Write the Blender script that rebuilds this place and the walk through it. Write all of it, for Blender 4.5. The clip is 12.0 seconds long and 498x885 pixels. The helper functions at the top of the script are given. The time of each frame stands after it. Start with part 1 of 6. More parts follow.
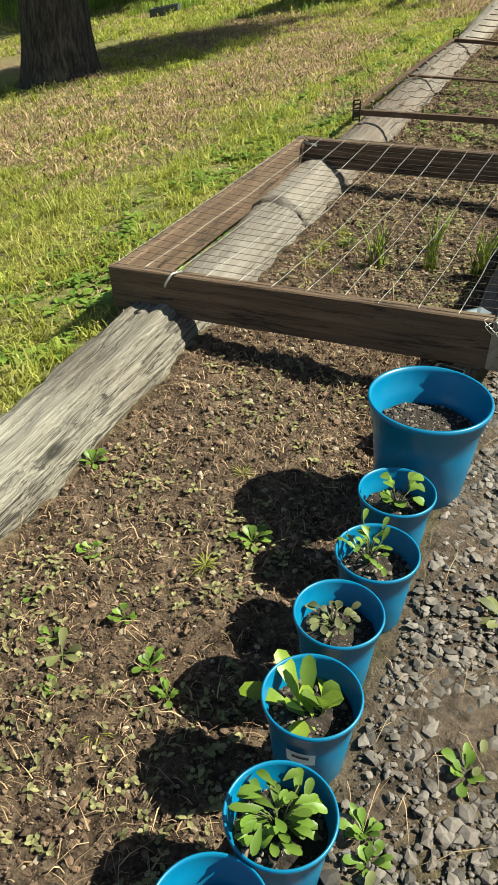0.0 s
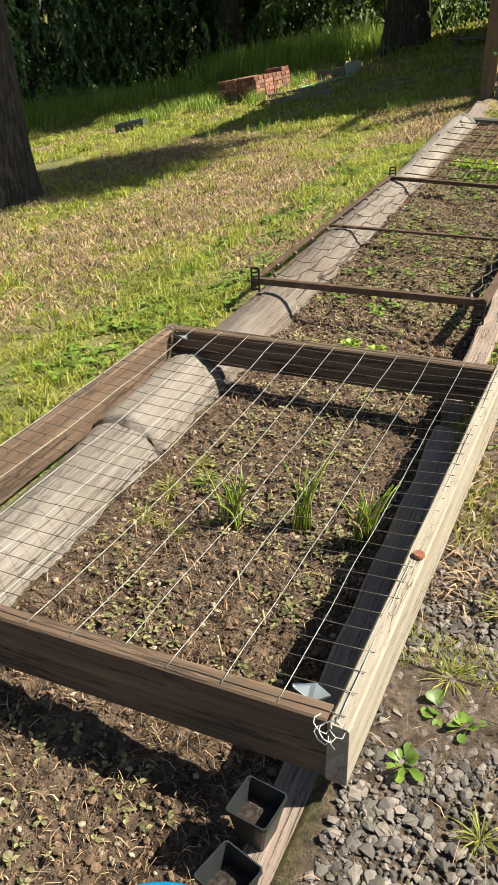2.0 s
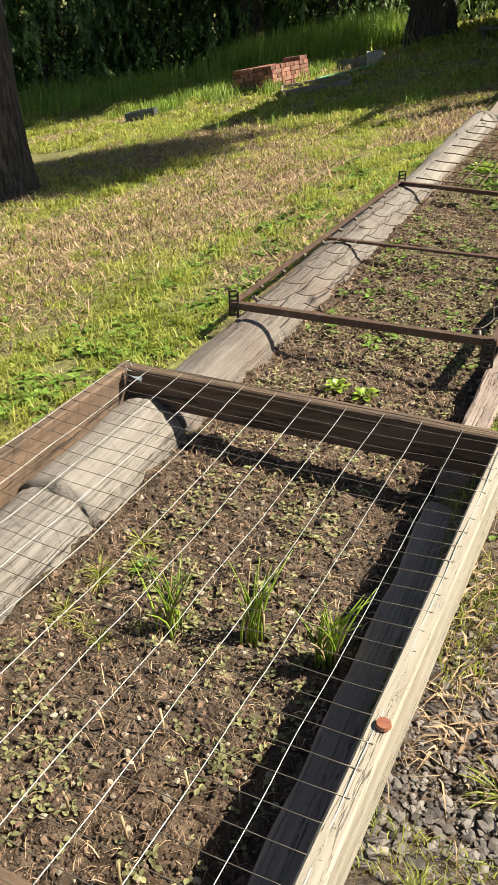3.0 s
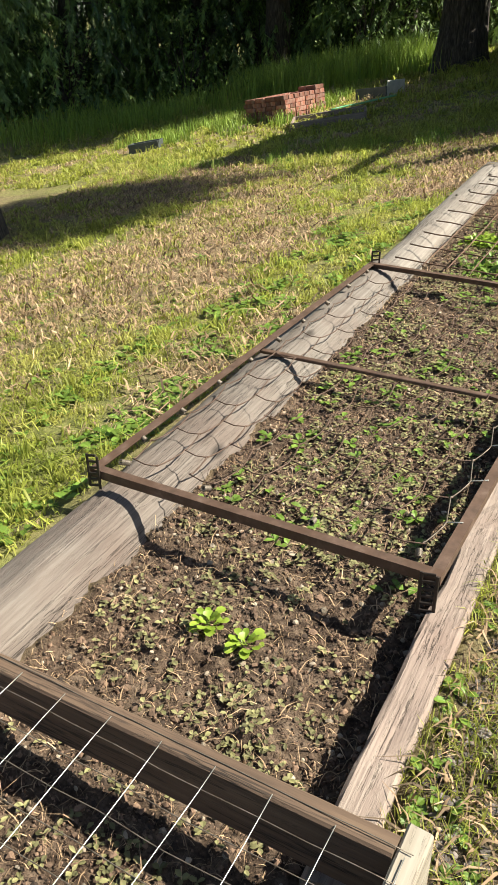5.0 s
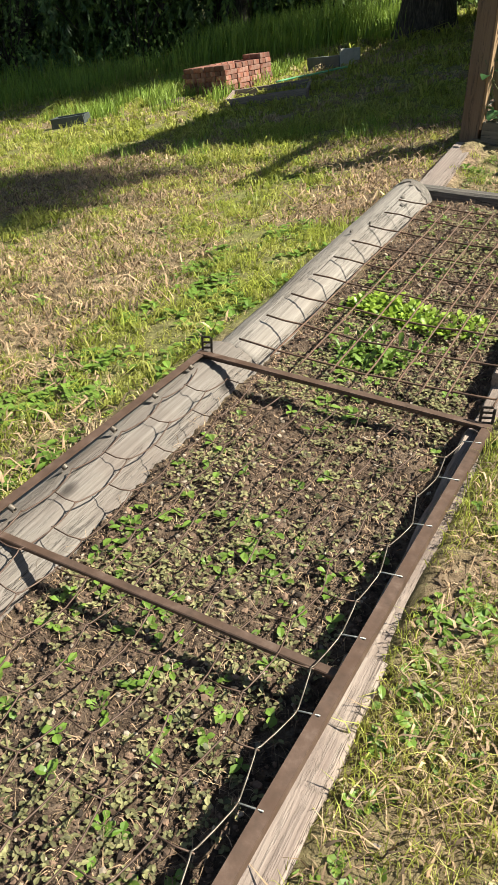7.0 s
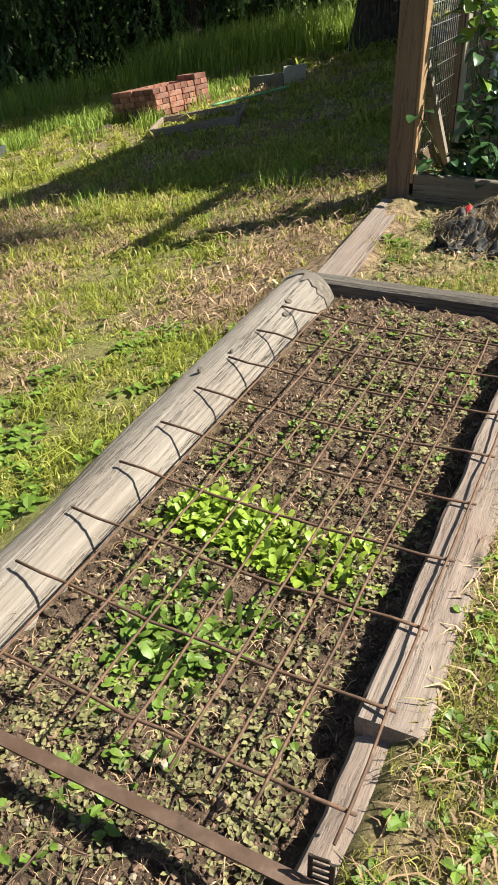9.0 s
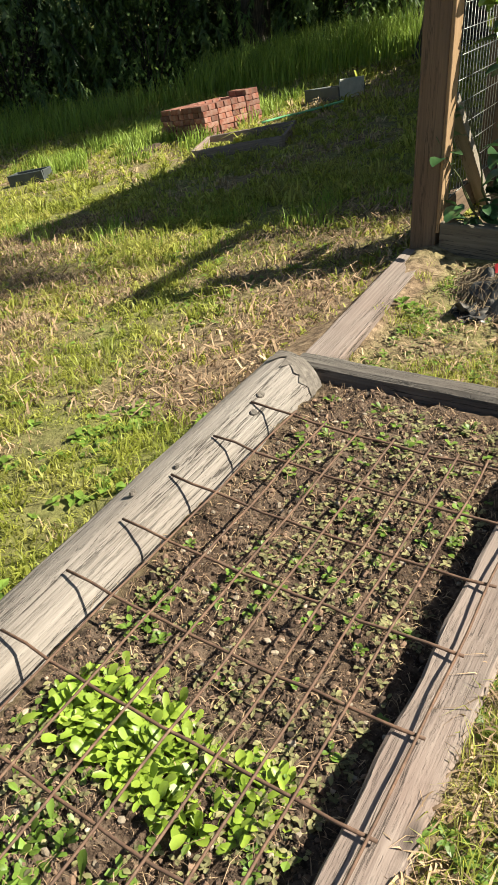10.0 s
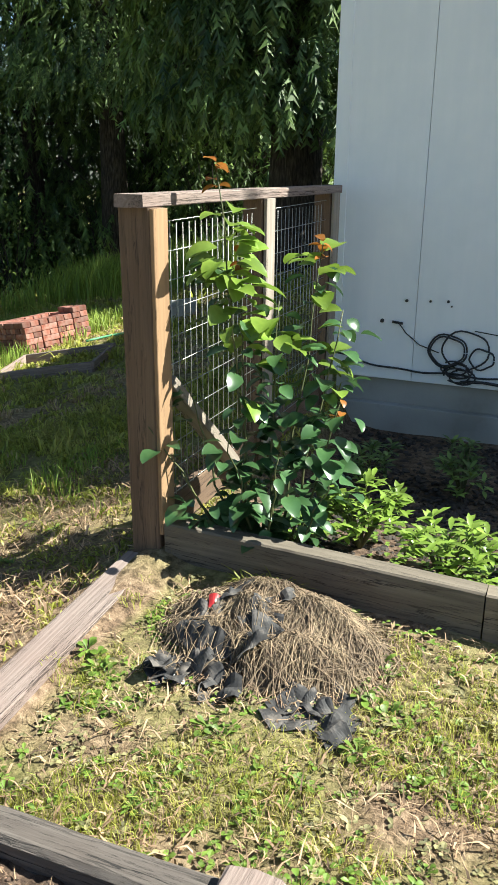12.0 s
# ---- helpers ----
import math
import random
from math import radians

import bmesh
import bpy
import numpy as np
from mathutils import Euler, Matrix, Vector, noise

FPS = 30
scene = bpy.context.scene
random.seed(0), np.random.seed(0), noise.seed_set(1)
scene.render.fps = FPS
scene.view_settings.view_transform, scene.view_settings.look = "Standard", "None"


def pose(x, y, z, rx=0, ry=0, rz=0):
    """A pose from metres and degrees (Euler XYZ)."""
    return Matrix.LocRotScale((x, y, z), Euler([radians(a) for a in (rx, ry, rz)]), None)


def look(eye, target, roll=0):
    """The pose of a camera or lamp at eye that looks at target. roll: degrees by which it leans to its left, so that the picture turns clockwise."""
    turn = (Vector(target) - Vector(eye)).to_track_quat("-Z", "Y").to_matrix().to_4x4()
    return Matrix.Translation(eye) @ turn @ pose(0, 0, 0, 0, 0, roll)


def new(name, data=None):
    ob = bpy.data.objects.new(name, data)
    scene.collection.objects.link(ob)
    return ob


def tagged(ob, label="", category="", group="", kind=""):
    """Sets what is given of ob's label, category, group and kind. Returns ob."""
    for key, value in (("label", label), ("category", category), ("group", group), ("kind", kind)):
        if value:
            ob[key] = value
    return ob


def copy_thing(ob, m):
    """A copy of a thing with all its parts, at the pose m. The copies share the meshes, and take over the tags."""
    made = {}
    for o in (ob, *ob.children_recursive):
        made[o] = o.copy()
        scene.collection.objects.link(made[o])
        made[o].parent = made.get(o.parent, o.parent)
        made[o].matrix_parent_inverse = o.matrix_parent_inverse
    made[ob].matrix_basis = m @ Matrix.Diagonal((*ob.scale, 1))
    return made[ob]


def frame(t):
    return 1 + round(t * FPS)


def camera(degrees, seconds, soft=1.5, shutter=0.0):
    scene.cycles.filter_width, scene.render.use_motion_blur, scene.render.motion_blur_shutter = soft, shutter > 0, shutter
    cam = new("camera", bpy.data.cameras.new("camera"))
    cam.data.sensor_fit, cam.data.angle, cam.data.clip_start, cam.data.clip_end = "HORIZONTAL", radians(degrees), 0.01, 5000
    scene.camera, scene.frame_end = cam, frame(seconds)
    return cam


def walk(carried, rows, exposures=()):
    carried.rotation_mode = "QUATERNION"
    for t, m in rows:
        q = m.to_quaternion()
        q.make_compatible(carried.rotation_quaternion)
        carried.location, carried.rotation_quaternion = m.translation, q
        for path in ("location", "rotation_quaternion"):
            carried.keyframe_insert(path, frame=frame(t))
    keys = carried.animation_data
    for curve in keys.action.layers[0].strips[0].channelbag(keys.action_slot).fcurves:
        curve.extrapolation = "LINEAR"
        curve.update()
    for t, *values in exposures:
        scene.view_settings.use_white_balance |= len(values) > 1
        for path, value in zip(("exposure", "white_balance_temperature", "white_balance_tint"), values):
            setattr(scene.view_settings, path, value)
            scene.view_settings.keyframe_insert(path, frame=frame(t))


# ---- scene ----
cam = camera(34.8, 12.0, 0.75)
METRES, EYE, TILT, LEAN, TURN = 7.2, 1.4, -35.7, 0.2, 26.0
ROWS = [
    (0.0, 0.0, 0.0, 0.0, -0.0, -0.0, 0.0),
    (0.5, 0.0171, 0.0153, 0.018, -0.08, 4.49, 0.06),
    (1.0, 0.0278, 0.0464, 0.0436, -1.74, 6.6, 0.92),
    (1.5, 0.0449, 0.0764, 0.0629, -3.33, 5.59, 0.99),
    (2.0, 0.0691, 0.095, 0.0863, 0.23, 5.75, 0.79),
    (2.5, 0.081, 0.1237, 0.1019, 0.74, 5.15, -0.15),
    (4.5, 0.1297, 0.2218, 0.184, 3.6, 5.32, -1.75),
    (5.0, 0.148, 0.2544, 0.2069, 3.61, 6.05, -2.28),
    (5.5, 0.1714, 0.2787, 0.2322, 3.95, 5.92, -3.26),
    (6.0, 0.1765, 0.3175, 0.2605, 3.99, 5.06, -3.85),
    (6.5, 0.1988, 0.3512, 0.281, 3.43, 4.07, -3.68),
    (7.0, 0.2246, 0.3741, 0.3086, 2.4, 3.28, -2.41),
    (7.5, 0.2372, 0.4156, 0.3375, 1.31, 3.0, -0.27),
    (9.5, 0.3117, 0.5479, 0.4409, 2.89, 4.01, -0.66),
    (10.0, 0.3363, 0.5756, 0.4682, 7.17, 3.59, -2.07),
    (10.5, 0.3512, 0.61, 0.4943, 3.78, 5.67, -2.47),
    (11.0, 0.371, 0.636, 0.5214, 1.23, 9.85, 0.23),
    (11.5, 0.4068, 0.6537, 0.5486, 0.58, 13.5, 0.63),
    (12.0, 0.4257, 0.6715, 0.5625, -0.41, 16.5, -0.48),
]
walk(cam, [(t, pose(0, 0, EYE, TILT, LEAN, TURN) @ pose(METRES * x, METRES * y, METRES * z, 90 + pitch, roll, yaw)) for t, x, y, z, yaw, pitch, roll in ROWS],
     [(0.0, 1.12, 6650, -9), (1.0, 1.28, 6700, -4), (2.0, 1.27, 6700, -1), (5.0, 1.33, 6500, 0), (7.0, 1.27, 6350, -1), (9.5, 1.27, 6550, 0), (10.5, 1.3, 6650, 0), (11.5, 1.52, 6200, 0), (12.0, 1.68, 6000, 1)])

# ---- world, sun ----
SUN_WAY = Vector((-0.80, -0.35, -0.92)).normalized()
world = bpy.data.worlds.new("sky")
scene.world = world
world.use_nodes = True
sky = world.node_tree.nodes.new("ShaderNodeTexSky")
sky.sky_type = "NISHITA"
sky.sun_disc = False
sky.sun_elevation = math.asin(-SUN_WAY.z)
sky.sun_rotation = math.atan2(-SUN_WAY.x, -SUN_WAY.y)
world.node_tree.links.new(sky.outputs[0], world.node_tree.nodes["Background"].inputs[0])
world.node_tree.nodes["Background"].inputs[1].default_value = 0.048
sun = new("sun", bpy.data.lights.new("sun", "SUN"))
sun.data.energy, sun.data.angle, sun.data.color = 5.0, radians(0.5), (1.0, 0.93, 0.82)
sun.matrix_world = look((20, 12, 25), Vector((20, 12, 25)) + SUN_WAY)


# ---- materials ----
def nodes_of(name):
    m = bpy.data.materials.new(name)
    m.use_nodes = True
    nt = m.node_tree
    return m, nt, nt.nodes["Principled BSDF"]


def nd(nt, kind, **vals):
    n = nt.nodes.new("ShaderNode" + kind)
    for k, v in vals.items():
        n.inputs[k.replace("_", " ")].default_value = v
    return n


def ramp(nt, fac, stops):
    n = nt.nodes.new("ShaderNodeValToRGB")
    while len(n.color_ramp.elements) < len(stops):
        n.color_ramp.elements.new(0.5)
    for e, (p, c) in zip(n.color_ramp.elements, stops):
        e.position, e.color = p, (*c, 1)
    nt.links.new(fac, n.inputs[0])
    return n.outputs[0]


def mix(nt, fac, a, b, mode="MIX"):
    n = nt.nodes.new("ShaderNodeMix")
    n.data_type, n.blend_type = "RGBA", mode
    for s, v in ((n.inputs[0], fac), (n.inputs[6], a), (n.inputs[7], b)):
        if isinstance(v, bpy.types.NodeSocket):
            nt.links.new(v, s)
        elif isinstance(v, tuple):
            s.default_value = (*v, 1)
        else:
            s.default_value = v
    return n.outputs[2]


def noise_of(nt, scale, detail=5, rough=0.6, stretch=None, at="Object"):
    tc = nt.nodes.new("ShaderNodeTexCoord")
    mp = nt.nodes.new("ShaderNodeMapping")
    nt.links.new(tc.outputs[at], mp.inputs[0])
    if stretch:
        mp.inputs["Scale"].default_value = stretch
    n = nd(nt, "TexNoise", Scale=scale, Detail=detail, Roughness=rough)
    nt.links.new(mp.outputs[0], n.inputs[0])
    return n.outputs[0]


def bump(nt, bsdf, height, strength, distance):
    b = nd(nt, "Bump", Strength=strength, Distance=distance)
    nt.links.new(height, b.inputs["Height"])
    nt.links.new(b.outputs[0], bsdf.inputs["Normal"])


def grain_mat(name, dark, mid, light, crack=(0.04, 0.03, 0.025), along=(1.2, 30, 30), stain=None, rough=0.85, crack_at=0.36, depth=0.004):
    """Wood with its grain along the local X axis."""
    m, nt, b = nodes_of(name)
    g = noise_of(nt, 2.2, 8, 0.65, along)
    col = ramp(nt, g, [(0.25, dark), (0.5, mid), (0.75, light)])
    big = noise_of(nt, 3.0, 4, 0.6)
    col = mix(nt, ramp(nt, big, [(0.35, (0, 0, 0)), (0.75, (0.6, 0.6, 0.6))]), col, stain or dark)
    tc = nt.nodes.new("ShaderNodeTexCoord")
    mp = nt.nodes.new("ShaderNodeMapping")
    mp.inputs["Scale"].default_value = (0.45, 1, 1)
    nt.links.new(tc.outputs["Object"], mp.inputs[0])
    vor = nd(nt, "TexVoronoi", Scale=5.0, Randomness=1.0)
    nt.links.new(mp.outputs[0], vor.inputs[0])
    col = mix(nt, ramp(nt, vor.outputs["Distance"], [(0.05, (0.85, 0.85, 0.85)), (0.11, (0, 0, 0))]), col, crack)
    c = noise_of(nt, 1.6, 5, 0.6, (along[0] * 1.1, along[1] * 0.8, along[2] * 0.8))
    wide = (crack_at - 0.25) * 0.2
    cr = ramp(nt, c, [(0.47 - wide, (0, 0, 0)), (0.47, (1, 1, 1)), (0.48, (1, 1, 1)), (0.48 + wide, (0, 0, 0))])
    c2 = noise_of(nt, 3.4, 4, 0.6, (along[0] * 1.2, along[1] * 0.9, along[2] * 0.9))
    cr = mix(nt, 1.0, cr, ramp(nt, c2, [(0.5 - wide * 0.6, (0, 0, 0)), (0.5, (0.8, 0.8, 0.8)), (0.5 + wide * 0.6, (0, 0, 0))]), "LIGHTEN")
    cr = mix(nt, 1.0, cr, ramp(nt, noise_of(nt, 4.0, 3, 0.6, (0.15, 2, 2)), [(0.4, (0, 0, 0)), (0.58, (1, 1, 1))]), "MULTIPLY")
    col = mix(nt, cr, col, crack)
    info = nt.nodes.new("ShaderNodeObjectInfo")
    tone = ramp(nt, info.outputs["Random"], [(0, (0.85, 0.85, 0.85)), (1, (1.1, 1.08, 1.05))])
    col = mix(nt, 1.0, col, tone, "MULTIPLY")
    nt.links.new(col, b.inputs["Base Color"])
    b.inputs["Roughness"].default_value = rough
    h = mix(nt, cr, g, (0, 0, 0))
    bump(nt, b, h, 0.8, depth)
    return m


def spotted(name, stops, scale=20, rough=0.8, metal=0.0, bump_d=0.002, stain=None, stain_scale=4, spec=0.5, island=0.0, stretch=None, translucent=0.0):
    """A surface whose colour varies by grain and stains, and from piece to piece."""
    m, nt, b = nodes_of(name)
    g = noise_of(nt, scale, 6, 0.65, stretch)
    col = ramp(nt, g, stops)
    if stain:
        s = noise_of(nt, stain_scale, 5, 0.65)
        col = mix(nt, ramp(nt, s, [(0.42, (0, 0, 0)), (0.68, (0.9, 0.9, 0.9))]), col, stain)
    if island:
        geo = nt.nodes.new("ShaderNodeNewGeometry")
        info = nt.nodes.new("ShaderNodeObjectInfo")
        add = nt.nodes.new("ShaderNodeMath")
        add.operation = "ADD"
        nt.links.new(geo.outputs["Random Per Island"], add.inputs[0])
        nt.links.new(info.outputs["Random"], add.inputs[1])
        fr = nt.nodes.new("ShaderNodeMath")
        fr.operation = "FRACT"
        nt.links.new(add.outputs[0], fr.inputs[0])
        lo, hi = 1 - island, 1 + island * 0.8
        col = mix(nt, 1.0, col, ramp(nt, fr.outputs[0], [(0, (lo, lo, lo)), (0.55, (1, 1, 1)), (1, (hi, hi, hi))]), "MULTIPLY")
    nt.links.new(col, b.inputs["Base Color"])
    b.inputs["Roughness"].default_value, b.inputs["Metallic"].default_value = rough, metal
    b.inputs["Specular IOR Level"].default_value = spec
    if bump_d:
        bump(nt, b, g, 0.7, bump_d)
    if translucent:
        t = nt.nodes.new("ShaderNodeBsdfTranslucent")
        nt.links.new(col, t.inputs[0])
        ms = nt.nodes.new("ShaderNodeMixShader")
        ms.inputs[0].default_value = translucent
        nt.links.new(b.outputs[0], ms.inputs[1])
        nt.links.new(t.outputs[0], ms.inputs[2])
        nt.links.new(ms.outputs[0], nt.nodes["Material Output"].inputs[0])
    return m


LOG = grain_mat("weathered_log", (0.14, 0.116, 0.102), (0.245, 0.21, 0.188), (0.36, 0.315, 0.287), (0.03, 0.022, 0.018), (0.6, 46, 46), (0.18, 0.142, 0.12), crack_at=0.33, depth=0.006)
BARKED = grain_mat("brown_weathered_log", (0.126, 0.101, 0.0875), (0.199, 0.164, 0.143), (0.287, 0.245, 0.217), (0.03, 0.02, 0.016), (0.6, 44, 44), (0.133, 0.0805, 0.063), crack_at=0.31, depth=0.005)
OLD = grain_mat("split_grey_wood", (0.085, 0.075, 0.066), (0.26, 0.235, 0.205), (0.44, 0.4, 0.355), (0.018, 0.013, 0.01), (0.9, 62, 62), (0.091, 0.056, 0.0385), crack_at=0.42, depth=0.01)
BEAM = grain_mat("grey_timber", (0.16, 0.12, 0.104), (0.265, 0.205, 0.178), (0.38, 0.31, 0.27), (0.05, 0.034, 0.027), (0.7, 50, 50), (0.22, 0.145, 0.12), crack_at=0.32)
FRAME_W = grain_mat("frame_lumber", (0.065, 0.04, 0.027), (0.135, 0.084, 0.056), (0.24, 0.162, 0.108), (0.02, 0.013, 0.01), (0.9, 24, 24), (0.105, 0.063, 0.042), crack_at=0.35, depth=0.002)
# Paler copy of FRAME_W for boards in the sun; sunlight is in the tone.
PALE_W = grain_mat("sunlit_pale_lumber", (0.196, 0.161, 0.13), (0.308, 0.262, 0.217), (0.406, 0.364, 0.315), (0.07, 0.049, 0.035), (0.9, 18, 18), (0.28, 0.224, 0.171), crack_at=0.26, depth=0.002)
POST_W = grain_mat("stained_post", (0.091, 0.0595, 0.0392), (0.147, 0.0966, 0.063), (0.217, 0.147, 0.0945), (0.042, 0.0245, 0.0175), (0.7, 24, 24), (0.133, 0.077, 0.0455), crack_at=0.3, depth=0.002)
EDGE_W = grain_mat("edging_lumber", (0.105, 0.0875, 0.0665), (0.175, 0.143, 0.108), (0.28, 0.238, 0.185), (0.042, 0.0315, 0.0245), (0.9, 22, 22), (0.14, 0.115, 0.084), crack_at=0.3, depth=0.003)
# Tan tone that puts the sun on the first post's side into colour.
SUN_STRIP_W = grain_mat("tan_sun_strip", (0.217, 0.13, 0.0665), (0.287, 0.175, 0.091), (0.357, 0.231, 0.126), (0.14, 0.084, 0.049), (0.7, 20, 20), (0.322, 0.203, 0.112), crack_at=0.27, depth=0.001)
DARK_W = grain_mat("tarred_timber", (0.0665, 0.0532, 0.0462), (0.126, 0.105, 0.091), (0.238, 0.206, 0.182), (0.014, 0.0126, 0.0112), (1.0, 28, 28), (0.098, 0.077, 0.0644), crack_at=0.32, depth=0.006)
RUST = spotted("rusty_iron", [(0.3, (0.07, 0.0434, 0.0315)), (0.55, (0.133, 0.0805, 0.0595)), (0.75, (0.203, 0.14, 0.112))], 24, 0.62, 0.35, 0.0008, (0.091, 0.049, 0.0315), 9)
DARK_IRON = spotted("dark_iron", [(0.3, (0.0245, 0.0196, 0.0175)), (0.7, (0.07, 0.049, 0.0385))], 30, 0.6, 0.4, 0.0006)
REBAR = spotted("rusty_rebar", [(0.3, (0.084, 0.042, 0.0266)), (0.55, (0.161, 0.0875, 0.056)), (0.75, (0.238, 0.15, 0.101))], 60, 0.8, 0.15, 0.0008, (0.084, 0.049, 0.035), 12)
WIRE = spotted("galvanised_wire", [(0.3, (0.30, 0.29, 0.27)), (0.7, (0.62, 0.60, 0.56))], 40, 0.45, 0.7, 0)
OLDWIRE = spotted("rust_dulled_wire", [(0.3, (0.112, 0.084, 0.063)), (0.7, (0.252, 0.21, 0.175))], 40, 0.5, 0.6, 0)
BLUE = spotted("blue_plastic", [(0.3, (0.0032, 0.124, 0.272)), (0.7, (0.0048, 0.156, 0.328))], 6, 0.38, 0, 0.0003, (0.0096, 0.16, 0.304), 14, 0.5)
BLACKP = spotted("black_plastic", [(0.3, (0.0126, 0.014, 0.0154)), (0.7, (0.028, 0.0301, 0.0329))], 12, 0.4, 0, 0.0003)
POTSOIL = spotted("potting_soil", [(0.3, (0.0098, 0.0063, 0.0056)), (0.55, (0.028, 0.0182, 0.0147)), (0.72, (0.084, 0.056, 0.0455))], 95, 0.95, 0, 0.008)
WHITE = spotted("white_siding", [(0.3, (0.83, 0.85, 0.87)), (0.7, (0.88, 0.89, 0.90))], 3, 0.5, 0, 0.0006, (0.77, 0.80, 0.83), 1.3, stretch=(6, 6, 0.5))
CONC = spotted("grey_foundation", [(0.3, (0.34, 0.33, 0.31)), (0.7, (0.50, 0.49, 0.46))], 8, 0.9, 0, 0.003, (0.22, 0.21, 0.19), 2)
BRICK = spotted("red_brick", [(0.3, (0.154, 0.0462, 0.0294)), (0.55, (0.245, 0.084, 0.0525)), (0.75, (0.322, 0.161, 0.112))], 18, 0.9, 0, 0.006, (0.252, 0.161, 0.133), 9, island=0.45)
GREYB = spotted("grey_plastic", [(0.3, (0.042, 0.0476, 0.049)), (0.7, (0.084, 0.091, 0.091))], 6, 0.55, 0, 0.0005)
PALEB = spotted("pale_weathered_board", [(0.3, (0.36, 0.36, 0.32)), (0.7, (0.52, 0.51, 0.46))], 10, 0.8, 0, 0.001)
CABLE = spotted("black_cable", [(0.3, (0.012, 0.012, 0.014)), (0.7, (0.03, 0.03, 0.033))], 20, 0.5, 0, 0)
BARK = spotted("tree_bark", [(0.36, (0.014, 0.0105, 0.0084)), (0.5, (0.049, 0.0364, 0.0294)), (0.68, (0.119, 0.0945, 0.077))], 7, 0.95, 0, 0.05, stretch=(5, 5, 0.8))
STRAWM = spotted("dry_straw", [(0.3, (0.119, 0.0805, 0.0525)), (0.7, (0.294, 0.217, 0.133))], 12, 0.85, 0, 0, island=0.55)
FABRIC = spotted("torn_landscape_fabric", [(0.3, (0.014, 0.0133, 0.014)), (0.5, (0.042, 0.0385, 0.0378)), (0.68, (0.168, 0.143, 0.122))], 14, 0.8, 0, 0.003)
STONE = spotted("grey_gravel", [(0.3, (0.075, 0.06, 0.053)), (0.7, (0.2, 0.165, 0.15))], 18, 0.85, 0, 0.003, island=0.65)
PEBBLE = spotted("pale_pebbles", [(0.3, (0.24, 0.18, 0.13)), (0.7, (0.38, 0.31, 0.24))], 30, 0.9, 0, 0.001, island=0.5)
CLOD = spotted("soil_crumbs", [(0.3, (0.058, 0.035, 0.024)), (0.7, (0.2, 0.123, 0.083))], 40, 0.95, 0, 0.003, island=0.8)
BLADE = spotted("lawn_grass", [(0.3, (0.27, 0.31, 0.055)), (0.5, (0.41, 0.42, 0.085)), (0.7, (0.55, 0.49, 0.17))], 2.6, 0.5, 0, 0, island=0.5, translucent=0.58)
DRYBLADE = spotted("dry_grass", [(0.3, (0.34, 0.235, 0.125)), (0.7, (0.52, 0.39, 0.235))], 3, 0.8, 0, 0, island=0.4, translucent=0.15)
THATCH = spotted("brown_thatch", [(0.3, (0.2, 0.122, 0.07)), (0.55, (0.36, 0.24, 0.145)), (0.75, (0.5, 0.365, 0.235))], 6, 0.85, 0, 0, island=0.75, translucent=0.1)
CHIP = spotted("bark_chips", [(0.3, (0.09, 0.066, 0.053)), (0.7, (0.16, 0.125, 0.105))], 30, 0.9, 0, 0, island=0.95)
COTYL = spotted("pale_seedling_leaf", [(0.3, (0.14, 0.13, 0.052)), (0.7, (0.31, 0.28, 0.13))], 9, 0.7, 0, 0.0006, island=0.6, translucent=0.25)
LEAF = spotted("weed_leaf", [(0.3, (0.105, 0.182, 0.0245)), (0.7, (0.203, 0.287, 0.049))], 9, 0.45, 0, 0.0006, island=0.35, translucent=0.3)
DULL = spotted("dull_weed_leaf", [(0.3, (0.105, 0.115, 0.0385)), (0.7, (0.252, 0.241, 0.105))], 9, 0.6, 0, 0.0006, island=0.6, translucent=0.25)
LETTUCE = spotted("lettuce_leaf", [(0.3, (0.2, 0.304, 0.028)), (0.7, (0.368, 0.456, 0.072))], 14, 0.4, 0, 0.001, island=0.3, translucent=0.35)
ROSEL = spotted("rose_leaf", [(0.3, (0.036, 0.088, 0.028)), (0.7, (0.08, 0.152, 0.056))], 12, 0.28, 0, 0.0006, island=0.35, spec=0.7, translucent=0.2)
ROSEY = spotted("young_rose_leaf", [(0.3, (0.14, 0.23, 0.03)), (0.7, (0.27, 0.37, 0.065))], 12, 0.35, 0, 0.0006, island=0.35, translucent=0.35)
BRONZE = spotted("bronze_leaf", [(0.3, (0.256, 0.08, 0.016)), (0.7, (0.384, 0.176, 0.032))], 12, 0.4, 0, 0, island=0.3, translucent=0.35)
CANE = spotted("green_stem", [(0.3, (0.056, 0.07, 0.021)), (0.7, (0.105, 0.105, 0.0385))], 20, 0.6, 0, 0)
MULCH = spotted("dark_bark_mulch", [(0.3, (0.0154, 0.0126, 0.0105)), (0.7, (0.0595, 0.0462, 0.0364))], 30, 0.9, 0, 0.002, island=0.5)
# Broad dark and bright patches put shaded gaps and sunlit clumps into the foliage.
NEEDLE = spotted("sun_dappled_sprays", [(0.36, (0.03, 0.065, 0.026)), (0.6, (0.18, 0.26, 0.065))], 0.8, 0.55, 0, 0, island=0.5, translucent=0.3)
BUSHL = spotted("sun_dappled_leaves", [(0.38, (0.03, 0.06, 0.018)), (0.6, (0.28, 0.40, 0.08))], 0.9, 0.5, 0, 0, island=0.5, translucent=0.25)
TALL = spotted("tall_grass", [(0.3, (0.192, 0.288, 0.036)), (0.7, (0.336, 0.416, 0.08))], 1.5, 0.6, 0, 0, island=0.4, translucent=0.35)
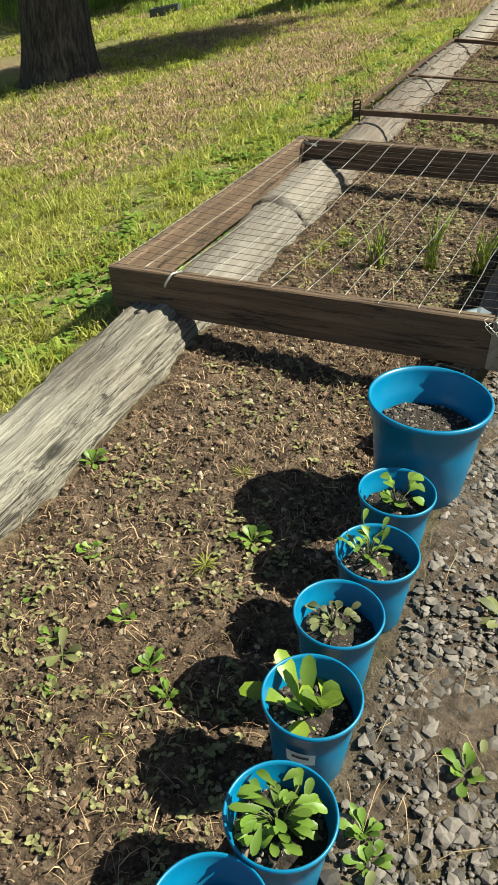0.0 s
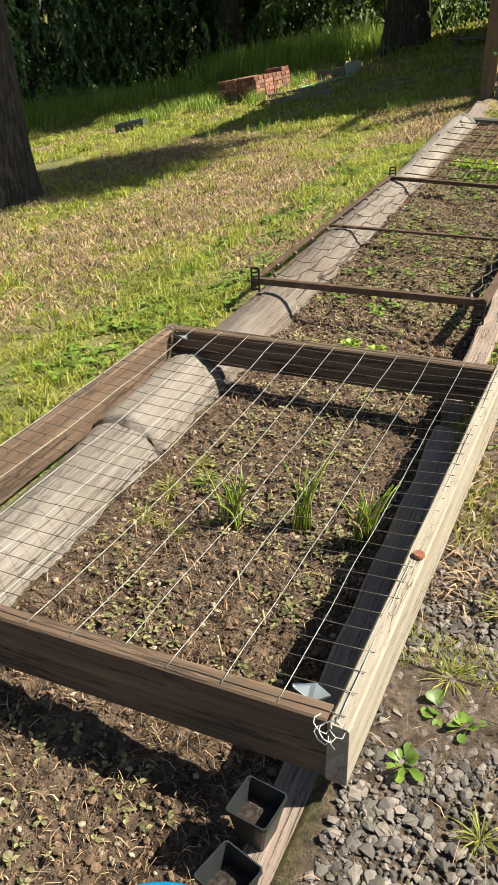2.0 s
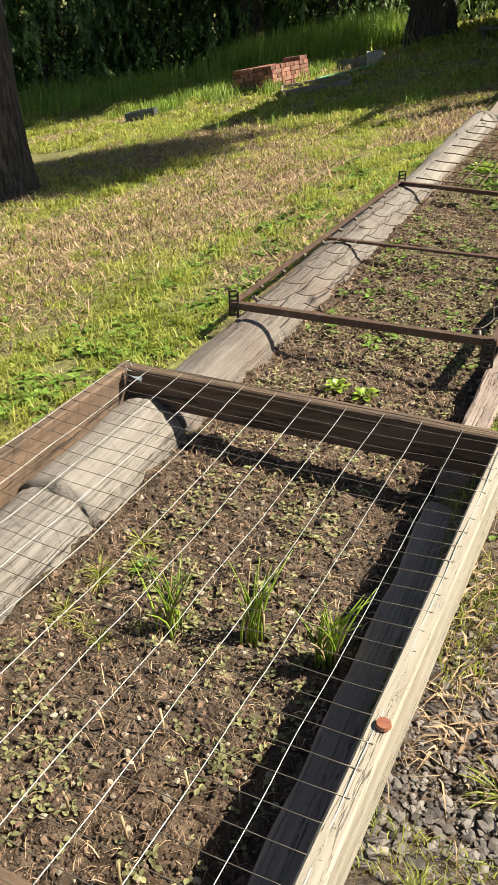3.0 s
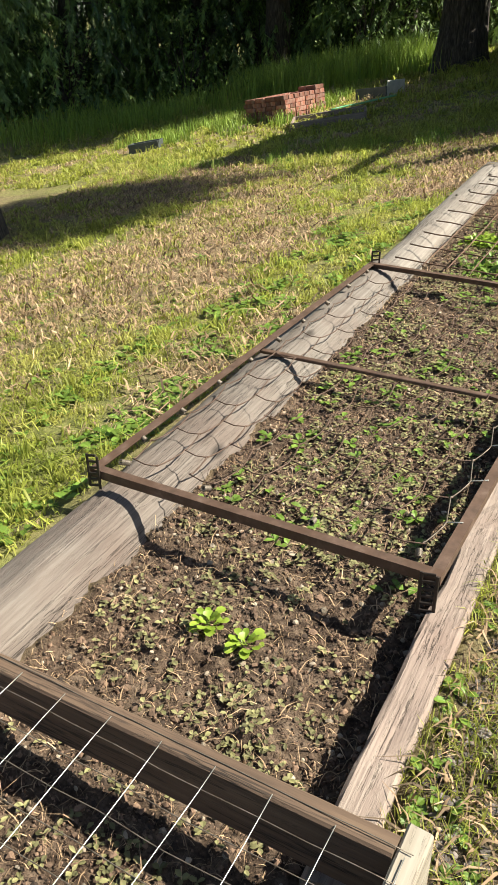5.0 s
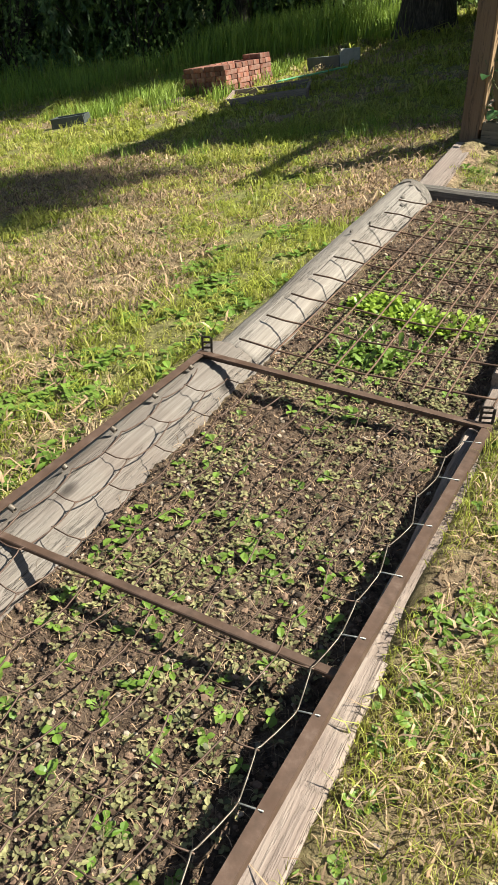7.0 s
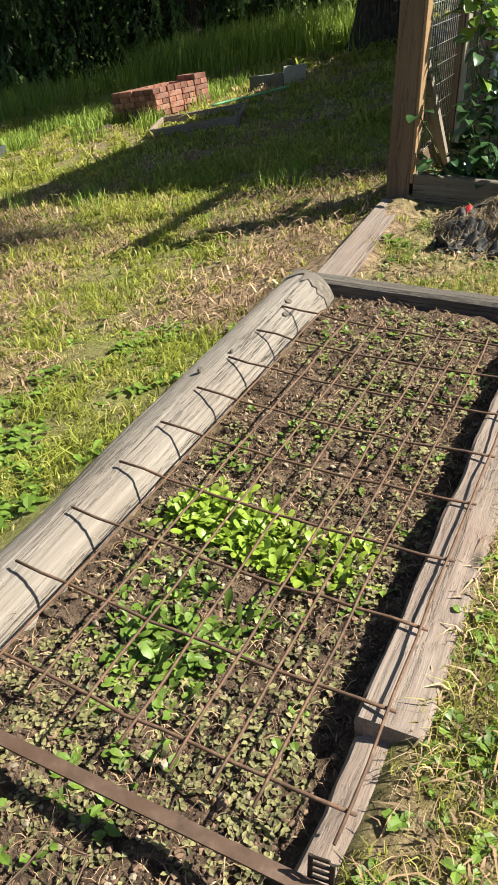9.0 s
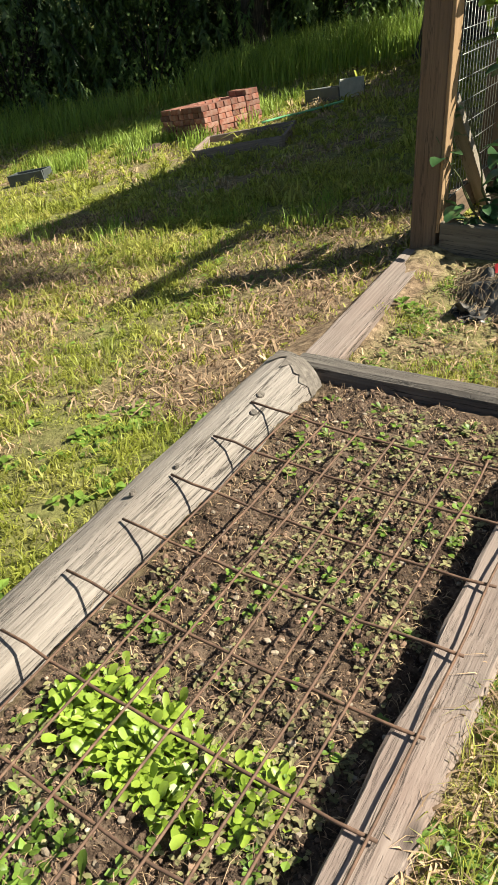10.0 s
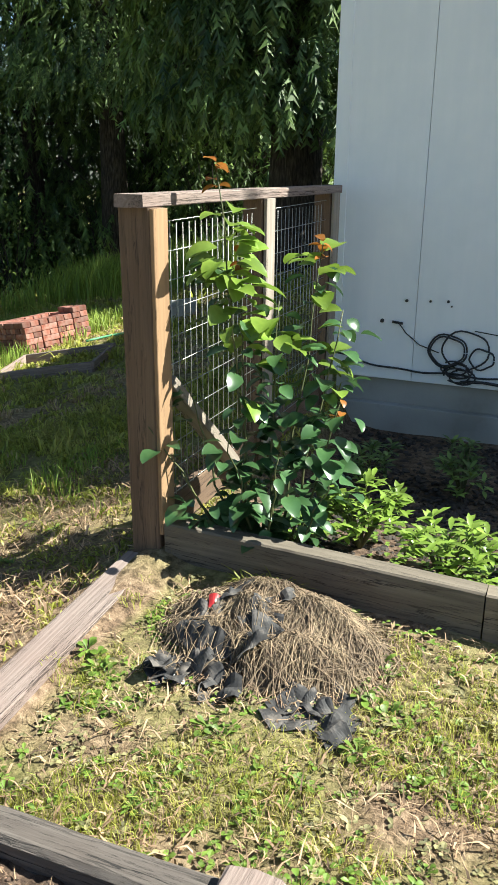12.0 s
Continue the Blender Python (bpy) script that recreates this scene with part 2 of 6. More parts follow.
ZINC = spotted("tin_flashing", [(0.3, (0.26, 0.29, 0.31)), (0.7, (0.44, 0.47, 0.50))], 8, 0.45, 0.4, 0.0005)
ROOFM = spotted("grey_roofing", [(0.3, (0.084, 0.084, 0.084)), (0.7, (0.154, 0.154, 0.147))], 10, 0.9, 0, 0.003)
ORANGE = spotted("orange_washer", [(0.3, (0.175, 0.0525, 0.028)), (0.7, (0.28, 0.105, 0.0595))], 30, 0.6, 0, 0)
HOSEG = spotted("green_hose", [(0.3, (0.10, 0.34, 0.16)), (0.7, (0.22, 0.5, 0.26))], 10, 0.5, 0, 0)
PAPER = spotted("white_label", [(0.3, (0.7, 0.72, 0.72)), (0.7, (0.8, 0.8, 0.8))], 10, 0.6, 0, 0)
INK = spotted("label_ink", [(0.3, (0.03, 0.03, 0.04)), (0.7, (0.06, 0.06, 0.07))], 10, 0.6, 0, 0)
REDBAG = spotted("red_plastic_scrap", [(0.3, (0.28, 0.014, 0.021)), (0.7, (0.385, 0.042, 0.035))], 10, 0.35, 0, 0.001)


def ground_mat():
    """Soil, gravel, trodden earth and turf on one sheet; the masks are stored on its points."""
    m, nt, b = nodes_of("ground")
    att = []
    for a in ("soil", "gravel", "dry"):
        n = nt.nodes.new("ShaderNodeAttribute")
        n.attribute_name = a
        att.append(n.outputs["Fac"])
    fine = noise_of(nt, 26, 9, 0.72)
    wide = noise_of(nt, 2.4, 5, 0.6)
    turf = mix(nt, ramp(nt, wide, [(0.38, (0, 0, 0)), (0.62, (1, 1, 1))]), ramp(nt, fine, [(0.35, (0.10, 0.105, 0.032)), (0.65, (0.29, 0.28, 0.09))]), ramp(nt, fine, [(0.35, (0.08, 0.07, 0.032)), (0.65, (0.26, 0.22, 0.095))]))
    dry = ramp(nt, fine, [(0.36, (0.065, 0.043, 0.028)), (0.5, (0.22, 0.148, 0.094)), (0.64, (0.38, 0.275, 0.182))])
    # Hollows of the soil are toned near black, painting in shade between crumbs.
    soil = ramp(nt, fine, [(0.36, (0.022, 0.013, 0.009)), (0.5, (0.09, 0.057, 0.039)), (0.64, (0.19, 0.13, 0.092))])
    soil = mix(nt, ramp(nt, wide, [(0.4, (0, 0, 0)), (0.65, (0.7, 0.7, 0.7))]), soil, ramp(nt, fine, [(0.38, (0.045, 0.03, 0.022)), (0.62, (0.21, 0.15, 0.112))]))
    grav = ramp(nt, fine, [(0.36, (0.04, 0.029, 0.022)), (0.64, (0.18, 0.13, 0.1))])
    col = mix(nt, att[2], turf, dry)
    col = mix(nt, att[0], col, soil)
    col = mix(nt, att[1], col, grav)
    nt.links.new(col, b.inputs["Base Color"])
    b.inputs["Roughness"].default_value = 0.95
    b.inputs["Specular IOR Level"].default_value = 0.2
    bump(nt, b, fine, 1.0, 0.02)
    return m


GROUND = ground_mat()


# ---- mesh helpers ----
def world_of(ob):
    return (world_of(ob.parent) if ob.parent else Matrix()) @ ob.matrix_basis


def link(name, verts, faces, material, m=None, parent=None, label="", smooth=False):
    me = bpy.data.meshes.new(name)
    me.from_pydata([tuple(v) for v in verts], [], faces)
    me.materials.append(material)
    if smooth:
        me.polygons.foreach_set("use_smooth", [True] * len(me.polygons))
    me.update()
    ob = new(name, me)
    return seat_in(ob, m, parent, label)


def seat_in(ob, m=None, parent=None, label=""):
    m = m or Matrix()
    if parent:
        ob.parent = parent
        ob.matrix_basis = world_of(parent).inverted() @ m
    else:
        ob.matrix_basis = m
    if label:
        ob["label"] = label
    return ob


def part(name, bm, material, parent=None, label="", m=None, smooth=False):
    me = bpy.data.meshes.new(name)
    bm.to_mesh(me)
    bm.free()
    me.materials.append(material)
    if smooth:
        me.polygons.foreach_set("use_smooth", [True] * len(me.polygons))
    return seat_in(new(name, me), m, parent, label)


def thing(name, at, label, category, group=""):
    ob = new(name)
    ob.location = at
    ob.empty_display_size = 0.1
    return tagged(ob, label, category, group)


def axis_frame(p0, p1, up=(0, 0, 1)):
    x = (Vector(p1) - Vector(p0)).normalized()
    y = Vector(up).cross(x).normalized()
    z = x.cross(y)
    return Matrix.Translation(p0) @ Matrix((x, y, z)).transposed().to_4x4(), (Vector(p1) - Vector(p0)).length


def rough_bar(length, section, step, jitter, seed, wob=6.0, taper=None):
    """A bar along X with a closed section, its faces uneven by jitter."""
    n, k = max(2, int(length / step)), len(section)
    vs, fs = [], []
    for i in range(n + 1):
        x = length * i / n
        for j, (y, z) in enumerate(section):
            d = Vector((0, y, z))
            s = 1 + (taper(x, j) if taper else 0)
            e = noise.noise((x * wob, y * 14 + seed, z * 14)) * jitter + noise.noise((x * wob * 5, y * 40 + seed, z * 40)) * jitter * 0.5
            d = d * s + (d.normalized() * e)
            vs.append((x + (noise.noise((y * 9, z * 9, seed)) * jitter * 2 if i in (0, n) else 0), d.y, d.z))
    for i in range(n):
        for j in range(k):
            a, b2 = i * k + j, i * k + (j + 1) % k
            fs.append((a, b2, b2 + k, a + k))
    fs.append(tuple(range(k))[::-1])
    fs.append(tuple(n * k + j for j in range(k)))
    return vs, fs


def rect(w, h, c=0.004, sub=2):
    """A rectangle with chamfered corners, counter-clockwise about its middle."""
    pts = []
    w, h = w / 2, h / 2
    for (x0, y0), (x1, y1) in ((((w, -h + c)), ((w, h - c))), ((w - c, h), (-w + c, h)), ((-w, h - c), (-w, -h + c)), ((-w + c, -h), (w - c, -h))):
        for i in range(sub + 1):
            f = i / sub
            pts.append((x0 + (x1 - x0) * f, y0 + (y1 - y0) * f))
    return pts


def board(name, p0, p1, w, h, material, parent=None, label="", jitter=0.002, chamfer=0.004, up=(0, 0, 1), step=0.06, seed=None):
    m, length = axis_frame(p0, p1, up)
    vs, fs = rough_bar(length, rect(w, h, chamfer), step, jitter, seed if seed is not None else p0[0] * 7 + p0[1] * 3)
    return link(name, vs, fs, material, m, parent, label)


def tube_data(pts, r, n=5):
    pts = [Vector(p) for p in pts]
    vs, fs = [], []
    for i, p in enumerate(pts):
        d = (pts[min(i + 1, len(pts) - 1)] - pts[max(i - 1, 0)]).normalized()
        a = d.orthogonal().normalized() if i == 0 else (a - d * a.dot(d)).normalized()
        b2 = d.cross(a)
        rr = r[i] if isinstance(r, (list, tuple)) else r
        for j in range(n):
            t = 2 * math.pi * j / n
            vs.append(p + (a * math.cos(t) + b2 * math.sin(t)) * rr)
    for i in range(len(pts) - 1):
        for j in range(n):
            q, s = i * n + j, i * n + (j + 1) % n
            fs.append((q, s, s + n, q + n))
    fs.append(tuple(range(n))[::-1])
    fs.append(tuple((len(pts) - 1) * n + j for j in range(n)))
    return vs, fs


def tube(name, pts, r, material, parent=None, label="", n=5):
    return link(name, *tube_data(pts, r, n), material, None, parent, label, True)


def joined(chunks):
    vs, fs = [], []
    for v, f in chunks:
        o = len(vs)
        vs.extend(v)
        fs.extend(tuple(i + o for i in q) for q in f)
    return vs, fs


def smooth01(a, b2, v):
    t = min(1, max(0, (v - a) / (b2 - a)))
    return t * t * (3 - 2 * t)


# ---- the lie of the land ----
def bed_z(y):
    return 0.16 + 0.043 * max(-6, min(26, y))


def log_in(y):
    return -1.05 - 0.029 * (y - 1)


def beam_in(y):
    return -0.30 - 0.035 * (y - 1)


def land(x, y):
    z = bed_z(y)
    d = -1.4 - x
    if d > 0:
        z -= 0.06 * smooth01(0, 0.25, d) + 0.18 * min(d, 11)
    if y > 9.1 and x > -1.5:
        z -= 0.2 * smooth01(9.1, 10.8, y) * smooth01(-1.5, -1.4, x)
    if x > -0.7:
        z += 0.07 * smooth01(beam_in(y), beam_in(y) + 0.1, x) * (1 - smooth01(7.9, 8.3, y))
    if y > 7.9 and x > -1.4:
        z -= 0.035 * smooth01(7.9, 8.0, y) * smooth01(-1.4, -1.25, x)
    return z


def ground():
    xs = np.concatenate([[-70, -50, -36, -28, -23, -19, -16], np.arange(-14, -5, 0.5), np.arange(-5, -2.2, 0.09), np.arange(-2.2, -1.2, 0.05), np.arange(-1.2, -0.25, 0.016), np.arange(-0.25, 0.6, 0.03), np.arange(0.6, 3, 0.2), [3.5, 5, 8, 13, 22, 40, 70]])
    ys = np.concatenate([[-70, -45, -28, -16, -9, -6, -4, -3, -2], np.arange(-1.4, 0, 0.1), np.arange(0.2, 7.9, 0.016), np.arange(7.9, 9.2, 0.03), np.arange(9.2, 14, 0.12), np.arange(14, 22, 0.4), [23, 25, 28, 33, 40, 55, 80]])
    vs, masks = [], {"soil": [], "gravel": [], "dry": []}
    for y in ys:
        for x in xs:
            x, y = float(x), float(y)
            z = land(x, y)
            n1 = noise.noise((x * 1.1, y * 1.1, 3))
            inbed = smooth01(log_in(y) - 0.12, log_in(y) + 0.02, x) * (1 - smooth01(beam_in(y) - 0.02, beam_in(y) + 0.05, x)) * (1 - smooth01(7.95, 8.0, y))
            right = smooth01(beam_in(y) + 0.03, beam_in(y) + 0.12, x)
            behind = smooth01(9.18, 9.24, y) * smooth01(-1.5, -1.4, x)
            if inbed > 0.01:
                z += inbed * (0.017 * noise.noise((x * 7, y * 7, 0)) + 0.013 * noise.noise((x * 22, y * 22, 5)) + 0.011 * noise.noise((x * 48, y * 48, 9)))
            else:
                z += 0.02 * noise.noise((x * 3, y * 3, 1)) * (1 if abs(x) < 20 else 0)
            gr = right * (1 - smooth01(2.6, 4.6, y + 0.8 * n1)) * (1 - 0.5 * smooth01(0.1, 0.6, n1))
            earth = right * smooth01(2.6, 4.6, y + 0.8 * n1) * (0.7 + 0.3 * smooth01(-0.2, 0.3, noise.noise((x * 2.3, y * 2.3, 8))))
            if y > 7.95 and -1.4 < x:
                earth = 0.3 + 0.7 * smooth01(0.0, 0.35, noise.noise((x * 2, y * 2, 12))) + 0.3 * smooth01(-0.3, 0.2, x)
            path = smooth01(-3.4, -2.6, x) * (1 - smooth01(-2.25, -1.75, x)) * smooth01(3.4, 5, y) * (1 - smooth01(6.4, 7.8, y))
            worn = 0.85 * smooth01(-0.25, 0.5, noise.noise((x * 0.75, y * 0.5, 21)) + 0.4 * noise.noise((x * 2.5, y * 2.5, 4)) + 0.35 * noise.noise((x * 8, y * 8, 14)) + 0.5 * path - 0.05) if x < -1.3 else 0
            if x < -1.3 and y > 7.6:
                worn = max(worn, smooth01(-2.45, -1.85, x) * (1 - smooth01(8.9, 9.3, y)))
            vs.append((x, y, z))
            masks["soil"].append(max(inbed, behind * 0.9))
            masks["gravel"].append(gr)
            masks["dry"].append(min(1, max(worn, earth) * (1 if abs(x) < 12 else 0)))
    nx = len(xs)
    fs = [(j * nx + i, j * nx + i + 1, (j + 1) * nx + i + 1, (j + 1) * nx + i) for j in range(len(ys) - 1) for i in range(nx - 1)]
    ob = link("ground", vs, fs, GROUND, smooth=True)
    for k, v in masks.items():
        ob.data.attributes.new(k, "FLOAT", "POINT").data.foreach_set("value", v)
    return tagged(ob, "sloping garden ground of turf, dark soil, gravel and trodden earth", "ground", kind="structure")


ground()


# ---- bed edging: logs and timbers ----
def ring(rx, rz, n=22, flat=0.0):
    pts = []
    for i in range(n):
        t = 2 * math.pi * i / n
        y, z = rx * math.cos(t), rz * math.sin(t)
        pts.append((y, min(z, rz * (1 - flat)) if flat else z))
    return pts


def log(y0, y1, rx, rz, material, label, dz=-0.03, jitter=0.006, flat=0.0, seed=1.0, dx=0.0, drop=0.0, split=0.5):
    p0 = (log_in(y0) - rx + 0.004 + dx + drop * 0.4, y0, bed_z(y0) + dz - drop)
    p1 = (log_in(y1) - rx + 0.004 + dx, y1, bed_z(y1) + dz)
    m, length = axis_frame(p0, p1)
    n = 72

    def fissure(x, j):
        """Long drying cracks that run along the log, wandering a little."""
        a = 2 * math.pi * j / n + 0.12 * noise.noise((x * 1.3, seed, 3))
        deep = noise.noise((x * 0.9, math.cos(a) * 9 + seed, math.sin(a) * 9)) - 0.12
        fine = noise.noise((x * 1.6, math.cos(a) * 26 + seed, math.sin(a) * 26)) - 0.1
        return -split * (0.16 * max(0, deep) + 0.1 * max(0, fine))
    vs, fs = rough_bar(length, ring(rx, rz, n, flat), 0.035, jitter, seed, 3.0, fissure)
    ob = link("edging_log", vs, fs, material, m, smooth=True)
    return tagged(ob, label, "log", "logs along the garden bed")


log(-1.3, 1.97, 0.152, 0.15, OLD, "split grey weathered timber edging the bare soil bed", -0.055, 0.02, 0.12, 2.0, split=1.0)
log(1.975, 2.765, 0.138, 0.14, LOG, "pale weathered round log lying under the wire frame", -0.055, 0.01, 0.0, 5.0, -0.004)
log(2.77, 3.235, 0.142, 0.155, LOG, "pale weathered round log with a knot, beside the soil", -0.05, 0.009, 0.0, 8.0, 0.0)
log(3.262, 5.93, 0.14, 0.155, BARKED, "grey-brown weathered log lying under the iron bed frame", -0.08, 0.008, 0.0, 11.0, 0.012)
end_log = log(5.935, 7.87, 0.122, 0.13, LOG, "smooth pale weathered log edging the lettuce bed", -0.04, 0.007, 0.0, 14.0, -0.01, 0.036, 0.25)


def tar_patch():
    """Black tar smeared over the end of the last log."""
    vs, n, k = [], 14, 9
    for i in range(k):
        y = 7.785 + 0.088 * i / (k - 1)
        for j in range(n):
            a = 0.3 + 1.55 * j / (n - 1)
            e = (0.10 * noise.noise((a * 2.3, 2, 1)) + 0.05 * noise.noise((a * 7, 4, 1))) * (1 - i / (k - 1))
            cx, cz = log_in(y) - 0.134, bed_z(y) - 0.04
            vs.append((cx + 0.132 * math.cos(a), y + e + 0.03 * abs(a - 0.9) * (1 - i / (k - 1)), cz + 0.136 * math.sin(a)))
    fs = [(i * n + j, i * n + j + 1, (i + 1) * n + j + 1, (i + 1) * n + j) for i in range(k - 1) for j in range(n - 1)]
    link("tar_patch", vs, fs, DARK_W, None, end_log, "black tar smeared on the log end", smooth=True)
    for y, a, r in ((7.62, 1.2, 0.013), (7.54, 1.0, 0.011), (7.2, 1.3, 0.006), (7.05, 1.55, 0.008)):
        bm = bmesh.new()
        bmesh.ops.create_cone(bm, cap_ends=True, segments=9, radius1=r, radius2=r * 0.8, depth=0.01)
        bmesh.ops.scale(bm, vec=(1, 1.5, 1), verts=bm.verts)
        p = (log_in(y) - 0.134 + 0.125 * math.cos(a), y, bed_z(y) - 0.04 + 0.128 * math.sin(a))
        part("knot", bm, DARK_W, end_log, "dark knot hole", Matrix.Translation(p) @ Matrix.Rotation(1.5708 - a, 4, "Y"))


tar_patch()


def timber(y0, y1, w, h, top, material, label, jitter=0.008):
    c = w / 2
    p0 = (beam_in(y0) + c, y0, bed_z(y0) + top - h / 2)
    p1 = (beam_in(y1) + c, y1, bed_z(y1) + top - h / 2)
    return tagged(board("edging_timber", p0, p1, w, h, material, None, "", jitter, 0.008, step=0.05), label, "timber", "timbers along the garden bed")


timber(-1.3, 1.95, 0.115, 0.14, 0.05, BEAM, "grey weathered timber with blue pots standing on it")
timber(1.955, 3.15, 0.10, 0.14, 0.06, BEAM, "grey timber edging the bed inside the wire frame")
timber(3.255, 4.9, 0.08, 0.16, 0.085, BEAM, "sun-bleached timber edging the bed under the iron frame", 0.012)
timber(4.905, 6.1, 0.074, 0.16, 0.05, BEAM, "sun-bleached timber with splintered outer edge", 0.014)
end_timber = timber(6.105, 8.05, 0.122, 0.17, 0.09, BEAM, "pinkish grey bleached timber edging the lettuce bed", 0.01)

bm = bmesh.new()
bmesh.ops.create_cone(bm, cap_ends=True, segments=11, radius1=0.013, radius2=0.011, depth=0.008)
bmesh.ops.scale(bm, vec=(1, 1.3, 1), verts=bm.verts)
part("knot", bm, BARK, end_timber, "dark knot in the timber", Matrix.Translation((-0.485, 7.76, bed_z(7.76) + 0.09)))

tagged(board("cross_timber", (-1.375, 7.932, 0.479), (-0.555, 8.0, 0.477), 0.085, 0.15, DARK_W, None, "", 0.005, 0.012), "dark tarred timber closing the end of the bed", "timber")
tagged(board("ground_plank", (-1.335, 7.985, 0.498), (-1.458, 9.145, 0.512), 0.13, 0.055, BEAM, None, "", 0.003, 0.005), "pale worn plank lying on the ground towards the fence post", "plank")


# ---- wooden frame with wire mesh ----
def wire_frame():
    nl, nr, fl, fr = Vector((-1.393, 1.872, 0.42)), Vector((-0.20, 1.882, 0.482)), Vector((-1.36, 3.28, 0.478)), Vector((-0.207, 3.265, 0.52))
    t, h = 0.038, 0.138
    root = thing("wire_frame", (-0.79, 2.55, 0.34), "brown wooden frame with wire mesh, lying over the bed", "garden frame")
    down = Vector((0, 0, -h / 2))
    board("near_board", nl + down + Vector((0.0, t / 2, 0)), nr + down + Vector((-t, t / 2, 0)), t, h, FRAME_W, root)
    # Coloured paler than the other boards for the sun that falls on it.
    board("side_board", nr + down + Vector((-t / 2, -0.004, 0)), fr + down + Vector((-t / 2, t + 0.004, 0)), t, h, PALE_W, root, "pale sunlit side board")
    board("far_board", fl + down * 0.84 + Vector((0.0, -t / 2, 0)), fr + down * 0.84 + Vector((-t, -t / 2 + 0.02, 0)), t, h * 0.84, FRAME_W, root)
    board("side_board", nl + down + Vector((t / 2, t, 0)), fl + down + Vector((t / 2, -t, 0)), t, h, FRAME_W, root, "reddish brown side board")

    def at(u, v, sag=True):
        p = nl.lerp(nr, u).lerp(fl.lerp(fr, u), v)
        s = math.sin(math.pi * u) * math.sin(math.pi * v)
        p = p + Vector((0.004 * noise.noise((u * 9, v * 9, 1)), 0.004 * noise.noise((u * 9, v * 9, 2)), 0.003 - (0.03 * s if sag else 0) + 0.004 * noise.noise((u * 7, v * 7, 3))))
        return p
    for i in range(28):
        v = 0.012 + 0.985 * i / 27
        tube("cross_wire", [at(0.008 + 0.98 * k / 26, v) for k in range(27)], 0.0009, OLDWIRE, root, n=4)
    for i in range(12):
        u = 0.01 + 0.97 * i / 11
        tube("long_wire", [at(u, 0.005 + 0.985 * k / 28) for k in range(29)], 0.0009, WIRE, root, n=4)
    bm = bmesh.new()
    bmesh.ops.create_cone(bm, cap_ends=True, segments=14, radius1=0.013, radius2=0.011, depth=0.006)
    p = at(0.992, 0.33)
    part("washer", bm, ORANGE, root, "orange washer", Matrix.Translation((p.x - 0.004, p.y, p.z + 0.004)))
    for c, sx in ((nr + Vector((-0.07, 0.055, -0.012)), 1), (fl + Vector((0.05, -0.06, -0.012)), -1)):
        vs = [(c.x + sx * a, c.y + b2 * (1 if sx > 0 else -1), c.z + q) for a, b2, q in ((-0.05, -0.006, 0.004), (-0.012, -0.014, -0.006), (0.016, 0.002, 0.006), (-0.014, 0.012, 0.012), (-0.056, 0.008, -0.004))]
        vs += [(x, y, z - 0.004) for x, y, z in vs]
        link("corner_strap", vs, [(0, 1, 2, 3, 4), (9, 8, 7, 6, 5)] + [(i, i + 5, (i + 1) % 5 + 5, (i + 1) % 5) for i in range(5)], ZINC, None, root, "crumpled tin strap")
    rnd = random.Random(4)
    for c in (nr + Vector((-0.03, 0.0, 0.0)), fl + Vector((0.03, -0.02, 0))):
        for k in range(5):
            pts, q = [], c + Vector((rnd.uniform(-0.02, 0.02), rnd.uniform(-0.02, 0.02), 0.004))
            for s in range(9):
                a = s * 0.9 + k
                pts.append(q + Vector((0.014 * math.cos(a), 0.014 * math.sin(a), 0.004 * math.sin(a * 2) - 0.004 * s)))
            tube("twisted_wire", pts, 0.0013, WIRE, root, n=4)
    tube("wire_hook", [at(0.2, 0.0) + Vector((0, 0.03, 0)), at(0.2, 0.0) + Vector((-0.01, -0.01, 0.006)), at(0.2, 0) + Vector((-0.02, -0.03, -0.015)), at(0.2, 0) + Vector((-0.025, -0.03, -0.03))], 0.004, WIRE, root, "bent pale wire hook")


wire_frame()


